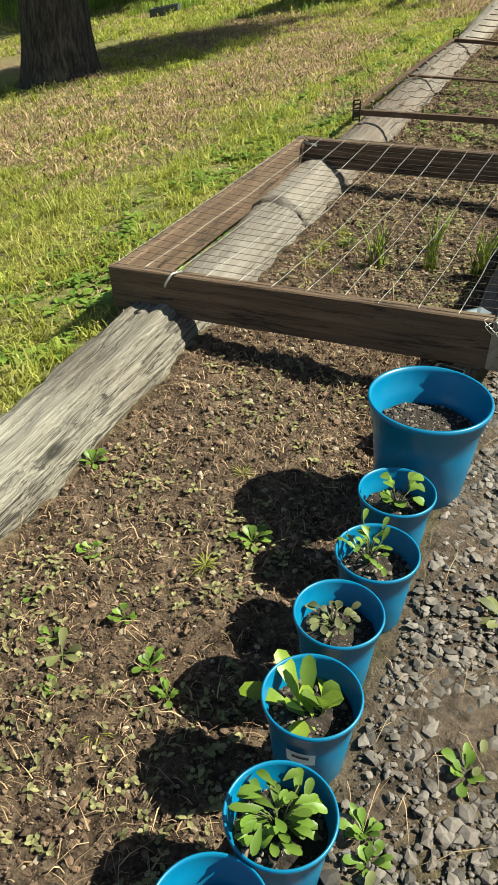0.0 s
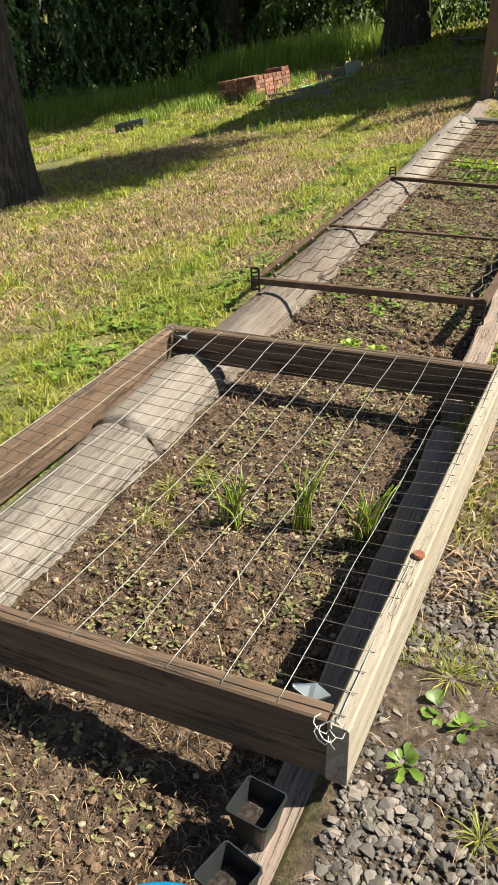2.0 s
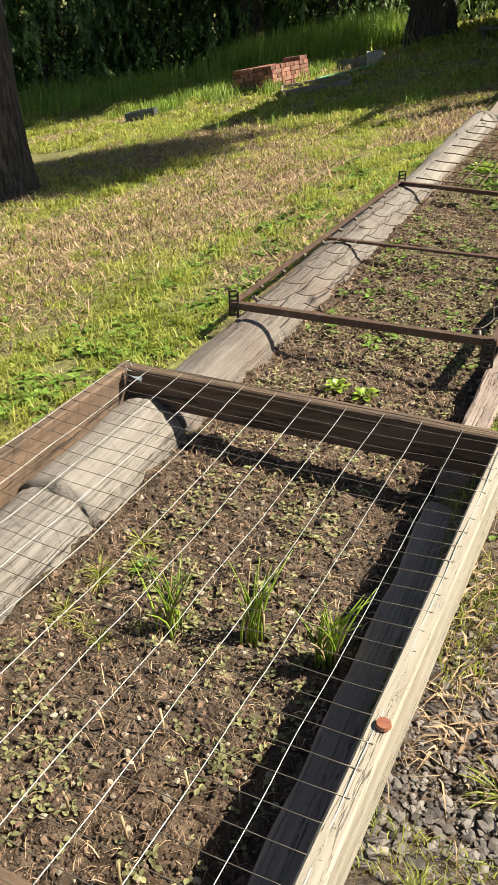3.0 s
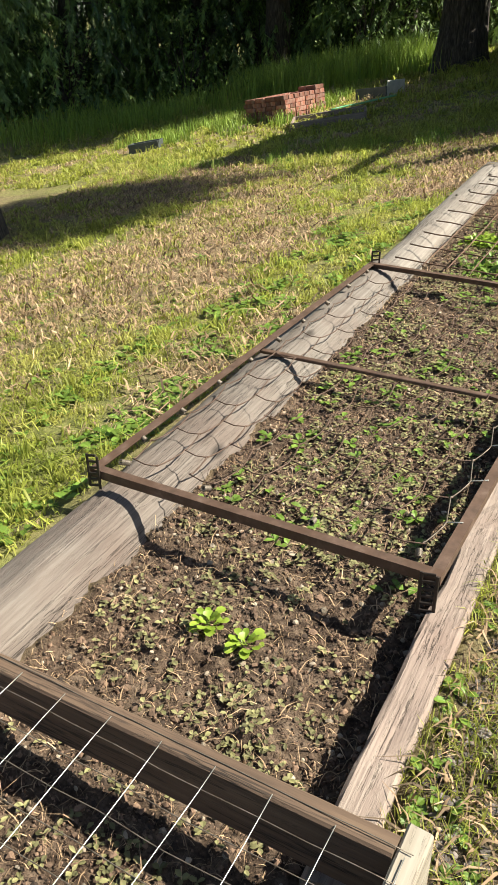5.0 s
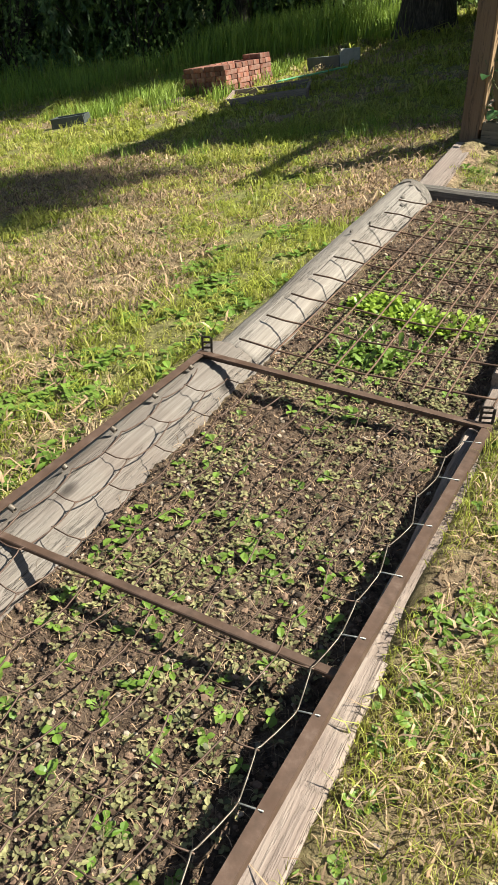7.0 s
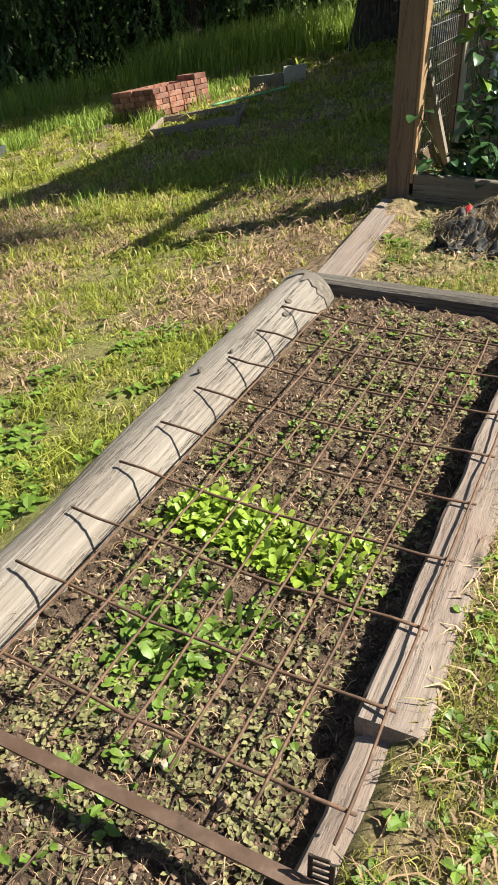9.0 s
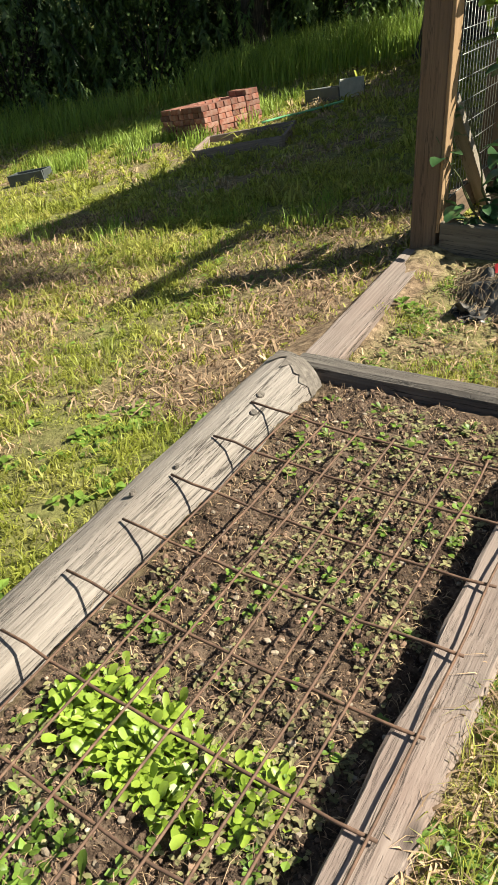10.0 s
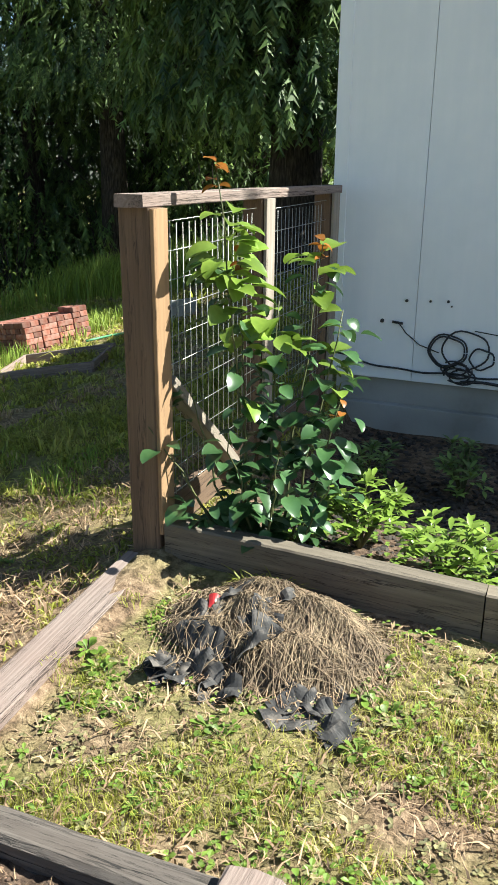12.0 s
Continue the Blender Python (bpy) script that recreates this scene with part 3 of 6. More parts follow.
# ---- iron bed frame ----
def iron_frame():
    nl, nr, fl, fr = Vector((-1.345, 3.91, 0.452)), Vector((-0.385, 3.873, 0.500)), Vector((-1.34, 5.79, 0.508)), Vector((-0.400, 5.81, 0.497))
    root = thing("iron_bed_frame", (-0.86, 4.9, 0.42), "old rusty iron bed base with link springs, lying over the bed", "bed frame")

    def angle(name, p0, p1, inward, label=""):
        """An angle iron: a flat top leaf and an upright leaf."""
        m, length = axis_frame(p0, p1)
        s = 1 if (m.to_3x3() @ Vector((0, 1, 0))).dot(Vector(inward)) > 0 else -1
        w, t = 0.025, 0.0045
        sec = [(0, 0), (s * w, 0), (s * w, -t), (s * t, -t), (s * t, -w), (0, -w)]
        if s < 0:
            sec = sec[::-1]
        vs, fs = rough_bar(length, sec, 0.1, 0.0006, 1.0)
        return link(name, vs, fs, RUST, m, root, label)
    angle("side_rail", nl, fl, (1, 0, 0))
    angle("side_rail", nr, fr, (-1, 0, 0), "worn side rail")
    angle("end_bar", nl + Vector((0, 0, 0.001)), nr + Vector((0, 0, 0.001)), (0, 1, 0))
    angle("end_bar", fl + Vector((0, 0, 0.001)), fr + Vector((0, 0, 0.001)), (0, -1, 0))
    ml, mr = nl.lerp(fl, 0.485), nr.lerp(fr, 0.485)
    board("middle_bar", ml + Vector((0.004, 0, -0.03)), mr + Vector((-0.004, 0, -0.03)), 0.022, 0.012, RUST, root, "", 0.0005, 0.002)
    for c, s, dn in ((nl, 1, 0.05), (nr, 1, 0.1), (fl, -1, 0.05), (fr, -1, 0.04)):
        bracket = None
        hgt = 0.004 if c == nr else 0.048
        top, w = c.z + hgt, 0.042
        x0 = c.x - (0.0 if c.x < -1 else w)
        y = c.y - 0.006 * s
        for dx in (0.004, w - 0.004):
            bracket = board("foot_bracket", (x0 + dx, y, c.z - dn), (x0 + dx, y, top), 0.008, 0.004, DARK_IRON, root, "", 0.0003, 0.001, up=(0, 1, 0))
        for k in range(6):
            zz = c.z - dn + (top - c.z + dn) * (k + 0.2) / 5.4
            board("bracket_rung", (x0 + 0.008, y, zz), (x0 + w - 0.008, y, zz + 0.006), 0.004, 0.007, DARK_IRON, bracket, "", 0.0002, 0.001)
    rnd = random.Random(7)
    nx, ny = 10, 18

    def node(i, j):
        """A joint of the link fabric; joints lean by turns towards the neighbour that they are tied to."""
        u, v = 0.07 + 0.86 * i / (nx - 1), 0.055 + 0.89 * j / (ny - 1)
        p = nl.lerp(nr, u).lerp(fl.lerp(fr, u), v)
        z = -0.010 - 0.03 * math.sin(math.pi * u) * math.sin(math.pi * v)
        lean = 0.009 if (i + j) % 2 == 0 else -0.009
        return p + Vector((lean + rnd.uniform(-0.005, 0.005), rnd.uniform(-0.006, 0.006), z + rnd.uniform(-0.003, 0.003)))
    grid = [[node(i, j) for j in range(ny)] for i in range(nx)]
    for i in range(nx):
        for j in range(ny - 1):
            a, b2 = grid[i][j], grid[i][j + 1]
            d = (b2 - a).normalized()
            tube("spring_link", [a + Vector((0, 0, 0.005)), a + d * 0.012, a.lerp(b2, 0.5) + Vector((0, 0, -0.002)), b2 - d * 0.012, b2 + Vector((0, 0, 0.005))], 0.0019, OLDWIRE if i == nx - 1 else RUST, root, n=4)
    for i in range(nx - 1):
        for j in range(ny):
            a, b2 = grid[i][j], grid[i + 1][j]
            if (i + j) % 2 == 0:
                tube("cross_link", [a + Vector((-0.006, 0, 0.004)), a.lerp(b2, 0.5) + Vector((0, 0, -0.003)), b2 + Vector((0.006, 0, 0.004))], 0.0017, RUST, root, n=4)

    def coil(a, b2):
        d = b2 - a
        u = d.orthogonal().normalized()
        w = d.normalized().cross(u)
        pts = [a + d * (k / 60) + (u * math.cos(k * 0.95) + w * math.sin(k * 0.95)) * 0.007 for k in range(61)]
        tube("coil_spring", pts, 0.0016, OLDWIRE, root, n=4)
    for j in range(ny):
        a = grid[0][j]
        if j % 2 == 1:
            coil(Vector((nl.lerp(fl, (a.y - nl.y) / (fl.y - nl.y)).x + 0.025, a.y, a.z + 0.006)), a + Vector((-0.02, 0, 0)))
        a = grid[nx - 1][j]
        if (nx - 1 + j) % 2 == 0:
            tube("end_hook", [a + Vector((-0.006, 0, 0)), a + Vector((0.006, 0, 0.006)), Vector((-0.402, a.y - 0.004, nr.lerp(fr, (a.y - nr.y) / 1.94).z + 0.003))], 0.0017, WIRE, root, n=4)
    for i in range(0, nx, 3):
        a = grid[i][0]
        coil(Vector((a.x + 0.005, nl.y + 0.035, nl.lerp(nr, 0.5).z)), a + Vector((0, -0.02, 0)))


iron_frame()


# ---- welded bar panel over the lettuce bed ----
def bar_panel():
    root = thing("bar_panel", (-0.88, 6.8, bed_z(6.8)), "rusty welded reinforcing bar panel laid across the bed", "steel mesh")
    ys = [7.57 - 0.203 * k for k in range(9)]

    def z(y, u):
        return bed_z(y) + 0.082 + 0.024 * u - 0.018 * math.sin(math.pi * u)
    for k, y in enumerate(ys):
        x0, x1 = log_in(y) - 0.092, beam_in(y) + 0.066
        tube("cross_bar", [(x0 + (x1 - x0) * q / 12, y - 0.03 * q / 12 + 0.006 * noise.noise((q * 0.6, k, 0)), z(y, q / 12) + 0.006 * noise.noise((q * 0.7, k, 4))) for q in range(13)], 0.0036, REBAR, root, n=6)
    us = [0.0, 0.17, 0.29, 0.41, 0.53, 0.65, 0.74, 0.83, 0.985]
    for k, u in enumerate(us):
        pts = []
        for q in range(25):
            y = ys[-1] - 0.06 + (ys[0] + 0.02 - ys[-1] + 0.06) * q / 24
            x0, x1 = log_in(y) - 0.092, beam_in(y) + 0.066
            pts.append((x0 + (x1 - x0) * u + 0.006 * noise.noise((q * 0.3, k, 7)), y - 0.03 * u, z(y, u) + 0.0065 + 0.004 * noise.noise((q * 0.3, k, 1))))
        if k:
            tube("long_bar", pts, 0.003, REBAR, root, n=6)
    return root


bar_panel()


# ---- pots ----
def pot(at, r, h, label, fill=0.62, group="blue pots in a row"):
    root = thing("plant_pot", at, label, "plant pot", group)
    prof = [(r * 0.70, 0.0), (r * 0.73, 0.003), (r * 0.86, h * 0.62), (r * 0.885, h * 0.80), (r * 0.935, h * 0.815), (r * 0.965, h * 0.945), (r * 1.0, h * 0.95), (r * 1.012, h * 0.975), (r * 1.0, h), (r * 0.965, h), (r * 0.945, h * 0.96), (r * 0.915, h * 0.82), (r * 0.86, h * 0.79), (r * 0.83, h * 0.6), (r * 0.72, h * 0.05)]
    n = 48
    vs = [(a * math.cos(2 * math.pi * j / n), a * math.sin(2 * math.pi * j / n), b2) for a, b2 in prof for j in range(n)]
    fs = [(i * n + j, i * n + (j + 1) % n, (i + 1) * n + (j + 1) % n, (i + 1) * n + j) for i in range(len(prof) - 1) for j in range(n)]
    fs.append(tuple(range(n))[::-1])
    fs.append(tuple((len(prof) - 1) * n + j for j in range(n)))
    ob = link("pot_shell", vs, fs, BLUE, Matrix.Translation(at), root, smooth=True)
    rs = r * (0.70 + 0.17 * fill / 0.8)
    vs, fs = [], []
    for i in range(9):
        for j in range(32):
            t, q = 2 * math.pi * j / 32, rs * i / 8
            x, y = q * math.cos(t), q * math.sin(t)
            vs.append((x, y, h * fill + 0.006 * noise.noise((x * 60 + at[1] * 9, y * 60, 1)) + 0.012 * (1 - i / 8)))
    for i in range(8):
        for j in range(32):
            a, b2 = i * 32 + j, i * 32 + (j + 1) % 32
            fs.append((a, a + 32, b2 + 32, b2))
    link("potting_soil", vs, fs, POTSOIL, Matrix.Translation(at), root, "dark crumbly potting soil")
    rnd = random.Random(int(at[1] * 100))
    ch = []
    for k in range(int(170 * (r / 0.075) ** 2)):
        q, t = rs * 0.96 * math.sqrt(rnd.random()), rnd.uniform(0, 6.28)
        ch.append(pebble(Vector((q * math.cos(t), q * math.sin(t), h * fill + 0.008 * (1 - q / rs) + 0.003)), 0.0016 + 0.0052 * rnd.random() ** 3, rnd, 0.5))
    tagged(link("bark_mulch", *joined(ch), CHIP, Matrix.Translation(at), root, "pale bark chips in the soil"), kind="stuff")
    return root


def pebble(c, r, rnd, flat=0.7):
    """A small angular stone of six corners."""
    a = rnd.uniform(0, 6.28)
    vs = [(c.x, c.y, c.z + r * flat), (c.x, c.y, c.z - r * flat)]
    for k in range(5):
        t, s = a + k * 1.2566 + rnd.uniform(-0.3, 0.3), r * rnd.uniform(0.7, 1.25)
        vs.append((c.x + s * math.cos(t), c.y + s * math.sin(t), c.z + r * flat * rnd.uniform(-0.4, 0.4)))
    return vs, [(0, 2 + k, 2 + (k + 1) % 5) for k in range(5)] + [(1, 2 + (k + 1) % 5, 2 + k) for k in range(5)]


POTS = [(-0.274, 1.41, 0.128, 0.245, "large blue plastic pot filled with bare potting soil", 0.66),
        (-0.268, 1.195, 0.075, 0.165, "small blue plastic pot with a young strawberry plant", 0.7),
        (-0.250, 1.025, 0.075, 0.165, "small blue plastic pot with a feathery seedling", 0.7),
        (-0.263, 0.868, 0.075, 0.165, "small blue plastic pot with a pale rosette plant", 0.68),
        (-0.243, 0.705, 0.076, 0.165, "blue plastic pot with large lettuce leaves and a white label", 0.7),
        (-0.212, 0.522, 0.076, 0.165, "blue plastic pot with a bushy herb seedling", 0.7),
        (-0.238, 0.372, 0.076, 0.165, "empty-looking blue plastic pot on the timber", 0.6)]
for x, y, r, h, label, fill in POTS:
    pot((x, y, bed_z(y) + 0.052), r, h, label, fill)


def square_pot(at, rot, label):
    root = thing("square_pot", at, label, "plant pot", "black square pots")
    root.rotation_euler = (0, 0, rot)
    n, prof = 4, [(0.024, 0), (0.036, 0.075), (0.038, 0.075), (0.038, 0.083), (0.0355, 0.083), (0.033, 0.07), (0.023, 0.004)]
    vs = []
    for a, b2 in prof:
        for sx, sy in ((1, -1), (1, 1), (-1, 1), (-1, -1)):
            for dx, dy in (((0, 0.12 if sy < 0 else -0.12)), ((-0.12 if sx > 0 else 0.12), 0)) if sx * sy < 0 else (((-0.12 if sx > 0 else 0.12), 0), (0, 0.12 if sy < 0 else -0.12)):
                vs.append((a * (sx + dx), a * (sy + dy), b2))
    n = 8
    order = sorted(range(8), key=lambda k: math.atan2(vs[k][1], vs[k][0]))
    vs = [vs[i * 8 + k] for i in range(len(prof)) for k in order]
    fs = [(i * n + j, i * n + (j + 1) % n, (i + 1) * n + (j + 1) % n, (i + 1) * n + j) for i in range(len(prof) - 1) for j in range(n)]
    fs += [tuple(range(n))[::-1], tuple((len(prof) - 1) * n + j for j in range(n))]
    m = Matrix.Translation(at) @ Matrix.Rotation(rot, 4, "Z")
    link("pot_shell", vs, fs, BLACKP, m, root)
    vs = [(0.029 * x, 0.029 * y, 0.045 + 0.004 * noise.noise((x * 3, y * 3, at[1]))) for y in np.linspace(-1, 1, 8) for x in np.linspace(-1, 1, 8)]
    link("potting_soil", vs, [(j * 8 + i, j * 8 + i + 1, j * 8 + i + 9, j * 8 + i + 8) for j in range(7) for i in range(7)], POTSOIL, m, root)


square_pot((-0.315, 1.775, bed_z(1.77) + 0.05), -0.1, "small square black nursery pot beside the frame")
square_pot((-0.305, 1.655, bed_z(1.65) + 0.05), -0.25, "small square black nursery pot behind the large blue pot")


# ---- fence ----
def fence():
    root = thing("garden_fence", (-1.52, 10.1, 0.5), "brown wooden fence with wire panel and sunlit posts", "fence")
    zt = 1.732
    for y, w in ((9.205, 0.118), (10.16, 0.09), (11.08, 0.09)):
        x = -1.455 - 0.045 * (y - 9.2)
        p = board("post", (x, y, 0.30), (x, y, zt - 0.002), w, 0.09 if w > 0.1 else 0.1, POST_W, root, "", 0.002, 0.005, up=(0, 1, 0))
        # Strip added on each post; its pale colour stands for the sunlit side.
        board("batten", (x + 0.059 + 0.008 if w > 0.1 else x + 0.058, y - 0.002, 0.62), (x + 0.067 if w > 0.1 else x + 0.058, y - 0.002, zt - 0.004), 0.015, 0.085, SUN_STRIP_W if w > 0.1 else PALE_W, root, "pale strip added for the sunlit side of the post", 0.001, 0.002, up=(0, 1, 0))
    board("top_rail", (-1.455, 9.135, zt + 0.02), (-1.505, 10.28, zt + 0.016), 0.105, 0.04, BEAM, root, "bleached top rail", 0.001, 0.003)
    board("top_rail", (-1.506, 10.284, zt + 0.015), (-1.54, 11.2, zt + 0.012), 0.09, 0.04, BEAM, root, "grey top rail", 0.001, 0.003)
    board("bottom_rail", (-1.46, 9.26, 0.62), (-1.54, 11.05, 0.64), 0.04, 0.14, POST_W, root, "", 0.001, 0.003)
    board("brace", (-1.415, 9.26, 1.16), (-1.44, 9.93, 0.56), 0.04, 0.07, PALE_W, root, "pale diagonal brace", 0.001, 0.003, up=(1, 0, 0))
    for k in range(19):
        y = 9.27 + 0.0468 * k
        tube("upright_wire", [(-1.44 - 0.045 * (y - 9.2), y, 0.66), (-1.44 - 0.045 * (y - 9.2), y, zt - 0.06)], 0.0016, WIRE, root, n=4)
        y2 = 10.22 + 0.0468 * k
        if y2 < 11.0:
            tube("upright_wire", [(-1.44 - 0.045 * (y2 - 9.2), y2, 0.68), (-1.44 - 0.045 * (y2 - 9.2), y2, zt - 0.06)], 0.0016, WIRE, root, n=4)
    for k in range(11):
        z = 0.70 + 0.098 * k
        tube("level_wire", [(-1.438, 9.25, z), (-1.478, 10.13, z + 0.012)], 0.0016, WIRE, root, n=4)
        tube("level_wire", [(-1.481, 10.21, z), (-1.518, 11.04, z + 0.012)], 0.0016, WIRE, root, n=4)


fence()

tagged(board("edging_plank", (-1.378, 9.2, 0.578), (-0.272, 9.205, 0.578), 0.075, 0.175, EDGE_W, None, "", 0.002, 0.006), "weathered brown timber edging the flower bed", "timber", "flower bed edging")
tagged(board("edging_plank", (-0.268, 9.205, 0.577), (2.2, 9.3, 0.577), 0.075, 0.175, EDGE_W, None, "", 0.002, 0.006), "weathered brown timber continuing the flower bed edge", "timber", "flower bed edging")


# ---- house ----
def house():
    x0, y0, x1, y1 = -1.56, 11.25, 3.8, 22.0
    root = thing("house", (x0, y0, 0.3), "low house with white panel siding and a grey foundation", "house")
    zs, zt = 0.715, 3.35
    a = 0.045

    def wall(name, p, q, z0, z1, th, mat2, label=""):
        return board(name, (p[0], p[1], (z0 + z1) / 2), (q[0], q[1], (z0 + z1) / 2), th, z1 - z0, mat2, root, label, 0.0, 0.003, step=3)
    cuts = [x0, -1.075, 0.145, 1.365, 2.585, x1]
    for k in range(len(cuts) - 1):
        wall("siding_panel", (cuts[k] + 0.0015, y0 + 0.05 + a * (cuts[k] - x0)), (cuts[k + 1] - 0.0015, y0 + 0.05 + a * (cuts[k + 1] - x0)), zs, zt, 0.02, WHITE)
    wall("inner_wall", (x0 + 0.03, y0 + 0.125), (x1, y0 + 0.125 + a * (x1 - x0)), zs, zt, 0.1, PALEB)
    wall("siding_wall", (x0 + 0.03, y0 + 0.18), (x0 + 0.03 - 0.4, y1), zs, zt, 0.06, WHITE)
    wall("siding_wall", (x1 - 0.03, y0 + 0.7), (x1 - 0.4, y1), zs, zt, 0.06, WHITE)
    wall("siding_wall", (x0 - 0.35, y1), (x1 - 0.4, y1), zs, zt, 0.06, WHITE)
    wall("corner_trim", (x0 - 0.012, y0 + 0.036), (x0 + 0.06, y0 + 0.04), zs, zt, 0.012, WHITE)
    wall("foundation", (x0 + 0.03, y0 + 0.15), (x1, y0 + 0.15 + a * (x1 - x0)), 0.1, zs - 0.002, 0.12, CONC)
    wall("foundation_ledge", (x0 + 0.02, y0 + 0.055), (x1, y0 + 0.055 + a * (x1 - x0)), 0.2, 0.565, 0.06, CONC)
    wall("foundation", (x0 + 0.09, y0 + 0.3), (x0 + 0.09 - 0.4, y1), -0.2, zs - 0.002, 0.12, CONC)
    ov = 0.42
    vs = [(x0 - ov, y0 - 0.05, zt), (x1 + ov, y0 - 0.05 + a * 5.4, zt), (x1, y1 + ov, zt), (x0 - 0.4 - ov, y1 + ov, zt)]
    vs += [(x, y, zt + 0.14) for x, y, z in vs]
    mid = [((x0 + x1) / 2, y0 - 0.05, zt + 0.6), ((x0 + x1) / 2, y1 + ov, zt + 0.6)]
    link("roof", vs + mid, [(3, 2, 1, 0), (0, 1, 5, 8, 4), (1, 2, 6, 5), (2, 3, 7, 9, 6), (3, 0, 4, 7), (4, 8, 9, 7), (8, 5, 6, 9)], ROOFM, None, root)

    def on(x, z, d=0.0):
        return Vector((x, y0 + 0.038 + a * (x - x0) - d, z))
    for x, z, r in ((-1.13, 1.165, 0.009), (-1.0, 1.17, 0.007), (-0.905, 1.175, 0.008), (-0.885, 1.15, 0.005), (-1.26, 1.045, 0.012), (-1.345, 2.7, 0.008)):
        bm = bmesh.new()
        bmesh.ops.create_cone(bm, cap_ends=True, segments=10, radius1=r, radius2=r * 0.8, depth=0.012)
        part("wall_plug", bm, CABLE, root, "dark plugged hole", Matrix.Translation(on(x, z, 0.004)) @ Matrix.Rotation(1.5708, 4, "X"))
    return on


on_wall = house()


def cables():
    root = thing("cable_coil", on_wall(-0.83, 0.9), "black cable coiled and strung along the white wall", "cable")
    rnd = random.Random(3)
    run = [on_wall(-1.56 + 0.05 * k, 0.84 - 0.06 * smooth01(0, 8, k) + 0.006 * math.sin(k), 0.012) for k in range(36)]
    tube("cable", run, 0.006, CABLE, root, n=6)
    run = [on_wall(-0.80 + 0.06 * k, 0.745 + 0.01 * math.sin(k * 0.8), 0.02) for k in range(24)]
    tube("cable", run, 0.009, CABLE, root, n=6)
    for cx, cz, rx, rz, n in ((-0.885, 0.91, 0.105, 0.09, 2), (-0.79, 0.92, 0.125, 0.105, 1), (-0.70, 0.88, 0.065, 0.055, 1)):
        for q in range(n):
            tube("cable_loop", [on_wall(cx + (rx - 0.012 * q) * math.cos(t * 0.2618), cz + (rz - 0.012 * q) * math.sin(t * 0.2618) + 0.006 * math.sin(t), 0.014 + 0.006 * q) for t in range(25)], 0.005, CABLE, root, n=6)
    for q in range(5):
        c = (-0.80 + rnd.uniform(-0.04, 0.04), 0.80 + rnd.uniform(-0.03, 0.03))
        tube("cable_loop", [on_wall(c[0] + 0.07 * math.cos(t * 0.4 + q), c[1] + 0.04 * math.sin(t * 0.4 + q), 0.02 + 0.004 * q) for t in range(15)], 0.005, CABLE, root, n=6)
    tube("thin_cable", [on_wall(-1.20, 1.045, 0.012), on_wall(-1.165, 1.05, 0.02), on_wall(-1.12, 0.99, 0.012), on_wall(-1.04, 0.93, 0.012), on_wall(-0.93, 0.895, 0.012)], 0.0035, CABLE, root, n=5)
    tube("thin_cable", [on_wall(-0.75, 1.03, 0.012), on_wall(-0.62, 1.02, 0.03), on_wall(-0.50, 0.98, 0.05), on_wall(-0.44, 1.05, 0.05), on_wall(-0.43, 1.3, 0.03), on_wall(-0.40, 1.6, 0.03)], 0.003, CABLE, root, n=5)
    tube("cable_clip", [on_wall(-1.20, 1.045, 0.006), on_wall(-1.14, 1.04, 0.014)], 0.008, CABLE, root, n=6)


cables()


# ---- brick pile, troughs and cold frame on the lawn ----
def brick_pile():
    """Bricks stacked in courses round a hollow, following the slope of the lawn."""
    c = Vector((-5.88, 13.62, 0))
    d1, d2 = Vector((0.31, 0.95, 0)).normalized(), Vector((-0.95, 0.31, 0)).normalized()
    z0 = land(c.x, c.y)
    r, l = c + d1 * 0.92, c + d2 * 0.95
    ux = (d1 + Vector((0, 0, 0.55 * (land(r.x, r.y) - z0) / 0.92))).normalized()
    uy = (d2 + Vector((0, 0, (land(l.x, l.y) - z0) / 0.95))).normalized()
    m = Matrix.Translation((c.x, c.y, z0 - 0.02)) @ Matrix((ux, uy, ux.cross(uy))).transposed().to_4x4()
    root = thing("brick_pile", m.translation, "neatly stacked pile of old red bricks on the grass", "brick pile")
    me = bpy.data.meshes.new("brick")
    bm = bmesh.new()
    bmesh.ops.create_cube(bm, size=1)
    bmesh.ops.scale(bm, vec=(0.205, 0.098, 0.06), verts=bm.verts)
    bmesh.ops.bevel(bm, geom=list(bm.edges), offset=0.004, segments=1, affect="EDGES")
    bm.to_mesh(me)
    bm.free()
    me.materials.append(BRICK)
    rnd = random.Random(5)

    def lay(x, y, z, turn):
        seat_in(new("brick", me), m @ Matrix.Translation((x + rnd.uniform(-0.006, 0.006), y + rnd.uniform(-0.008, 0.008), z)) @ Matrix.Rotation(turn + rnd.uniform(-0.03, 0.03), 4, "Z") @ Matrix.Rotation(rnd.uniform(-0.02, 0.02), 4, "X"), root)
    for k in range(6):
        z = 0.031 + 0.0625 * k
        if k % 2 == 0:
            for i in range(4):
                for j in range(9):
                    if j == 0 or i in (0, 3) or j == 8 or k == 4:
                        lay(0.105 + 0.215 * i, 0.05 + 0.104 * j, z, 0)
        else:
            for i in range(8):
                for j in range(4):
                    if (k == 5 and (2 < i < 7 and 0 < j < 3)) or (0 < i < 7 and 0 < j < 3 and k < 5):
                        continue
                    lay(0.05 + 0.107 * i, 0.105 + 0.222 * j, z, 1.5708)
    for x, y, t in ((0.81, 0.12, 1.5), (0.7, 0.1, 1.6), (0.8, 0.36, 1.5)):
        lay(x, y, 0.031 + 0.0625 * 6, t)


brick_pile()


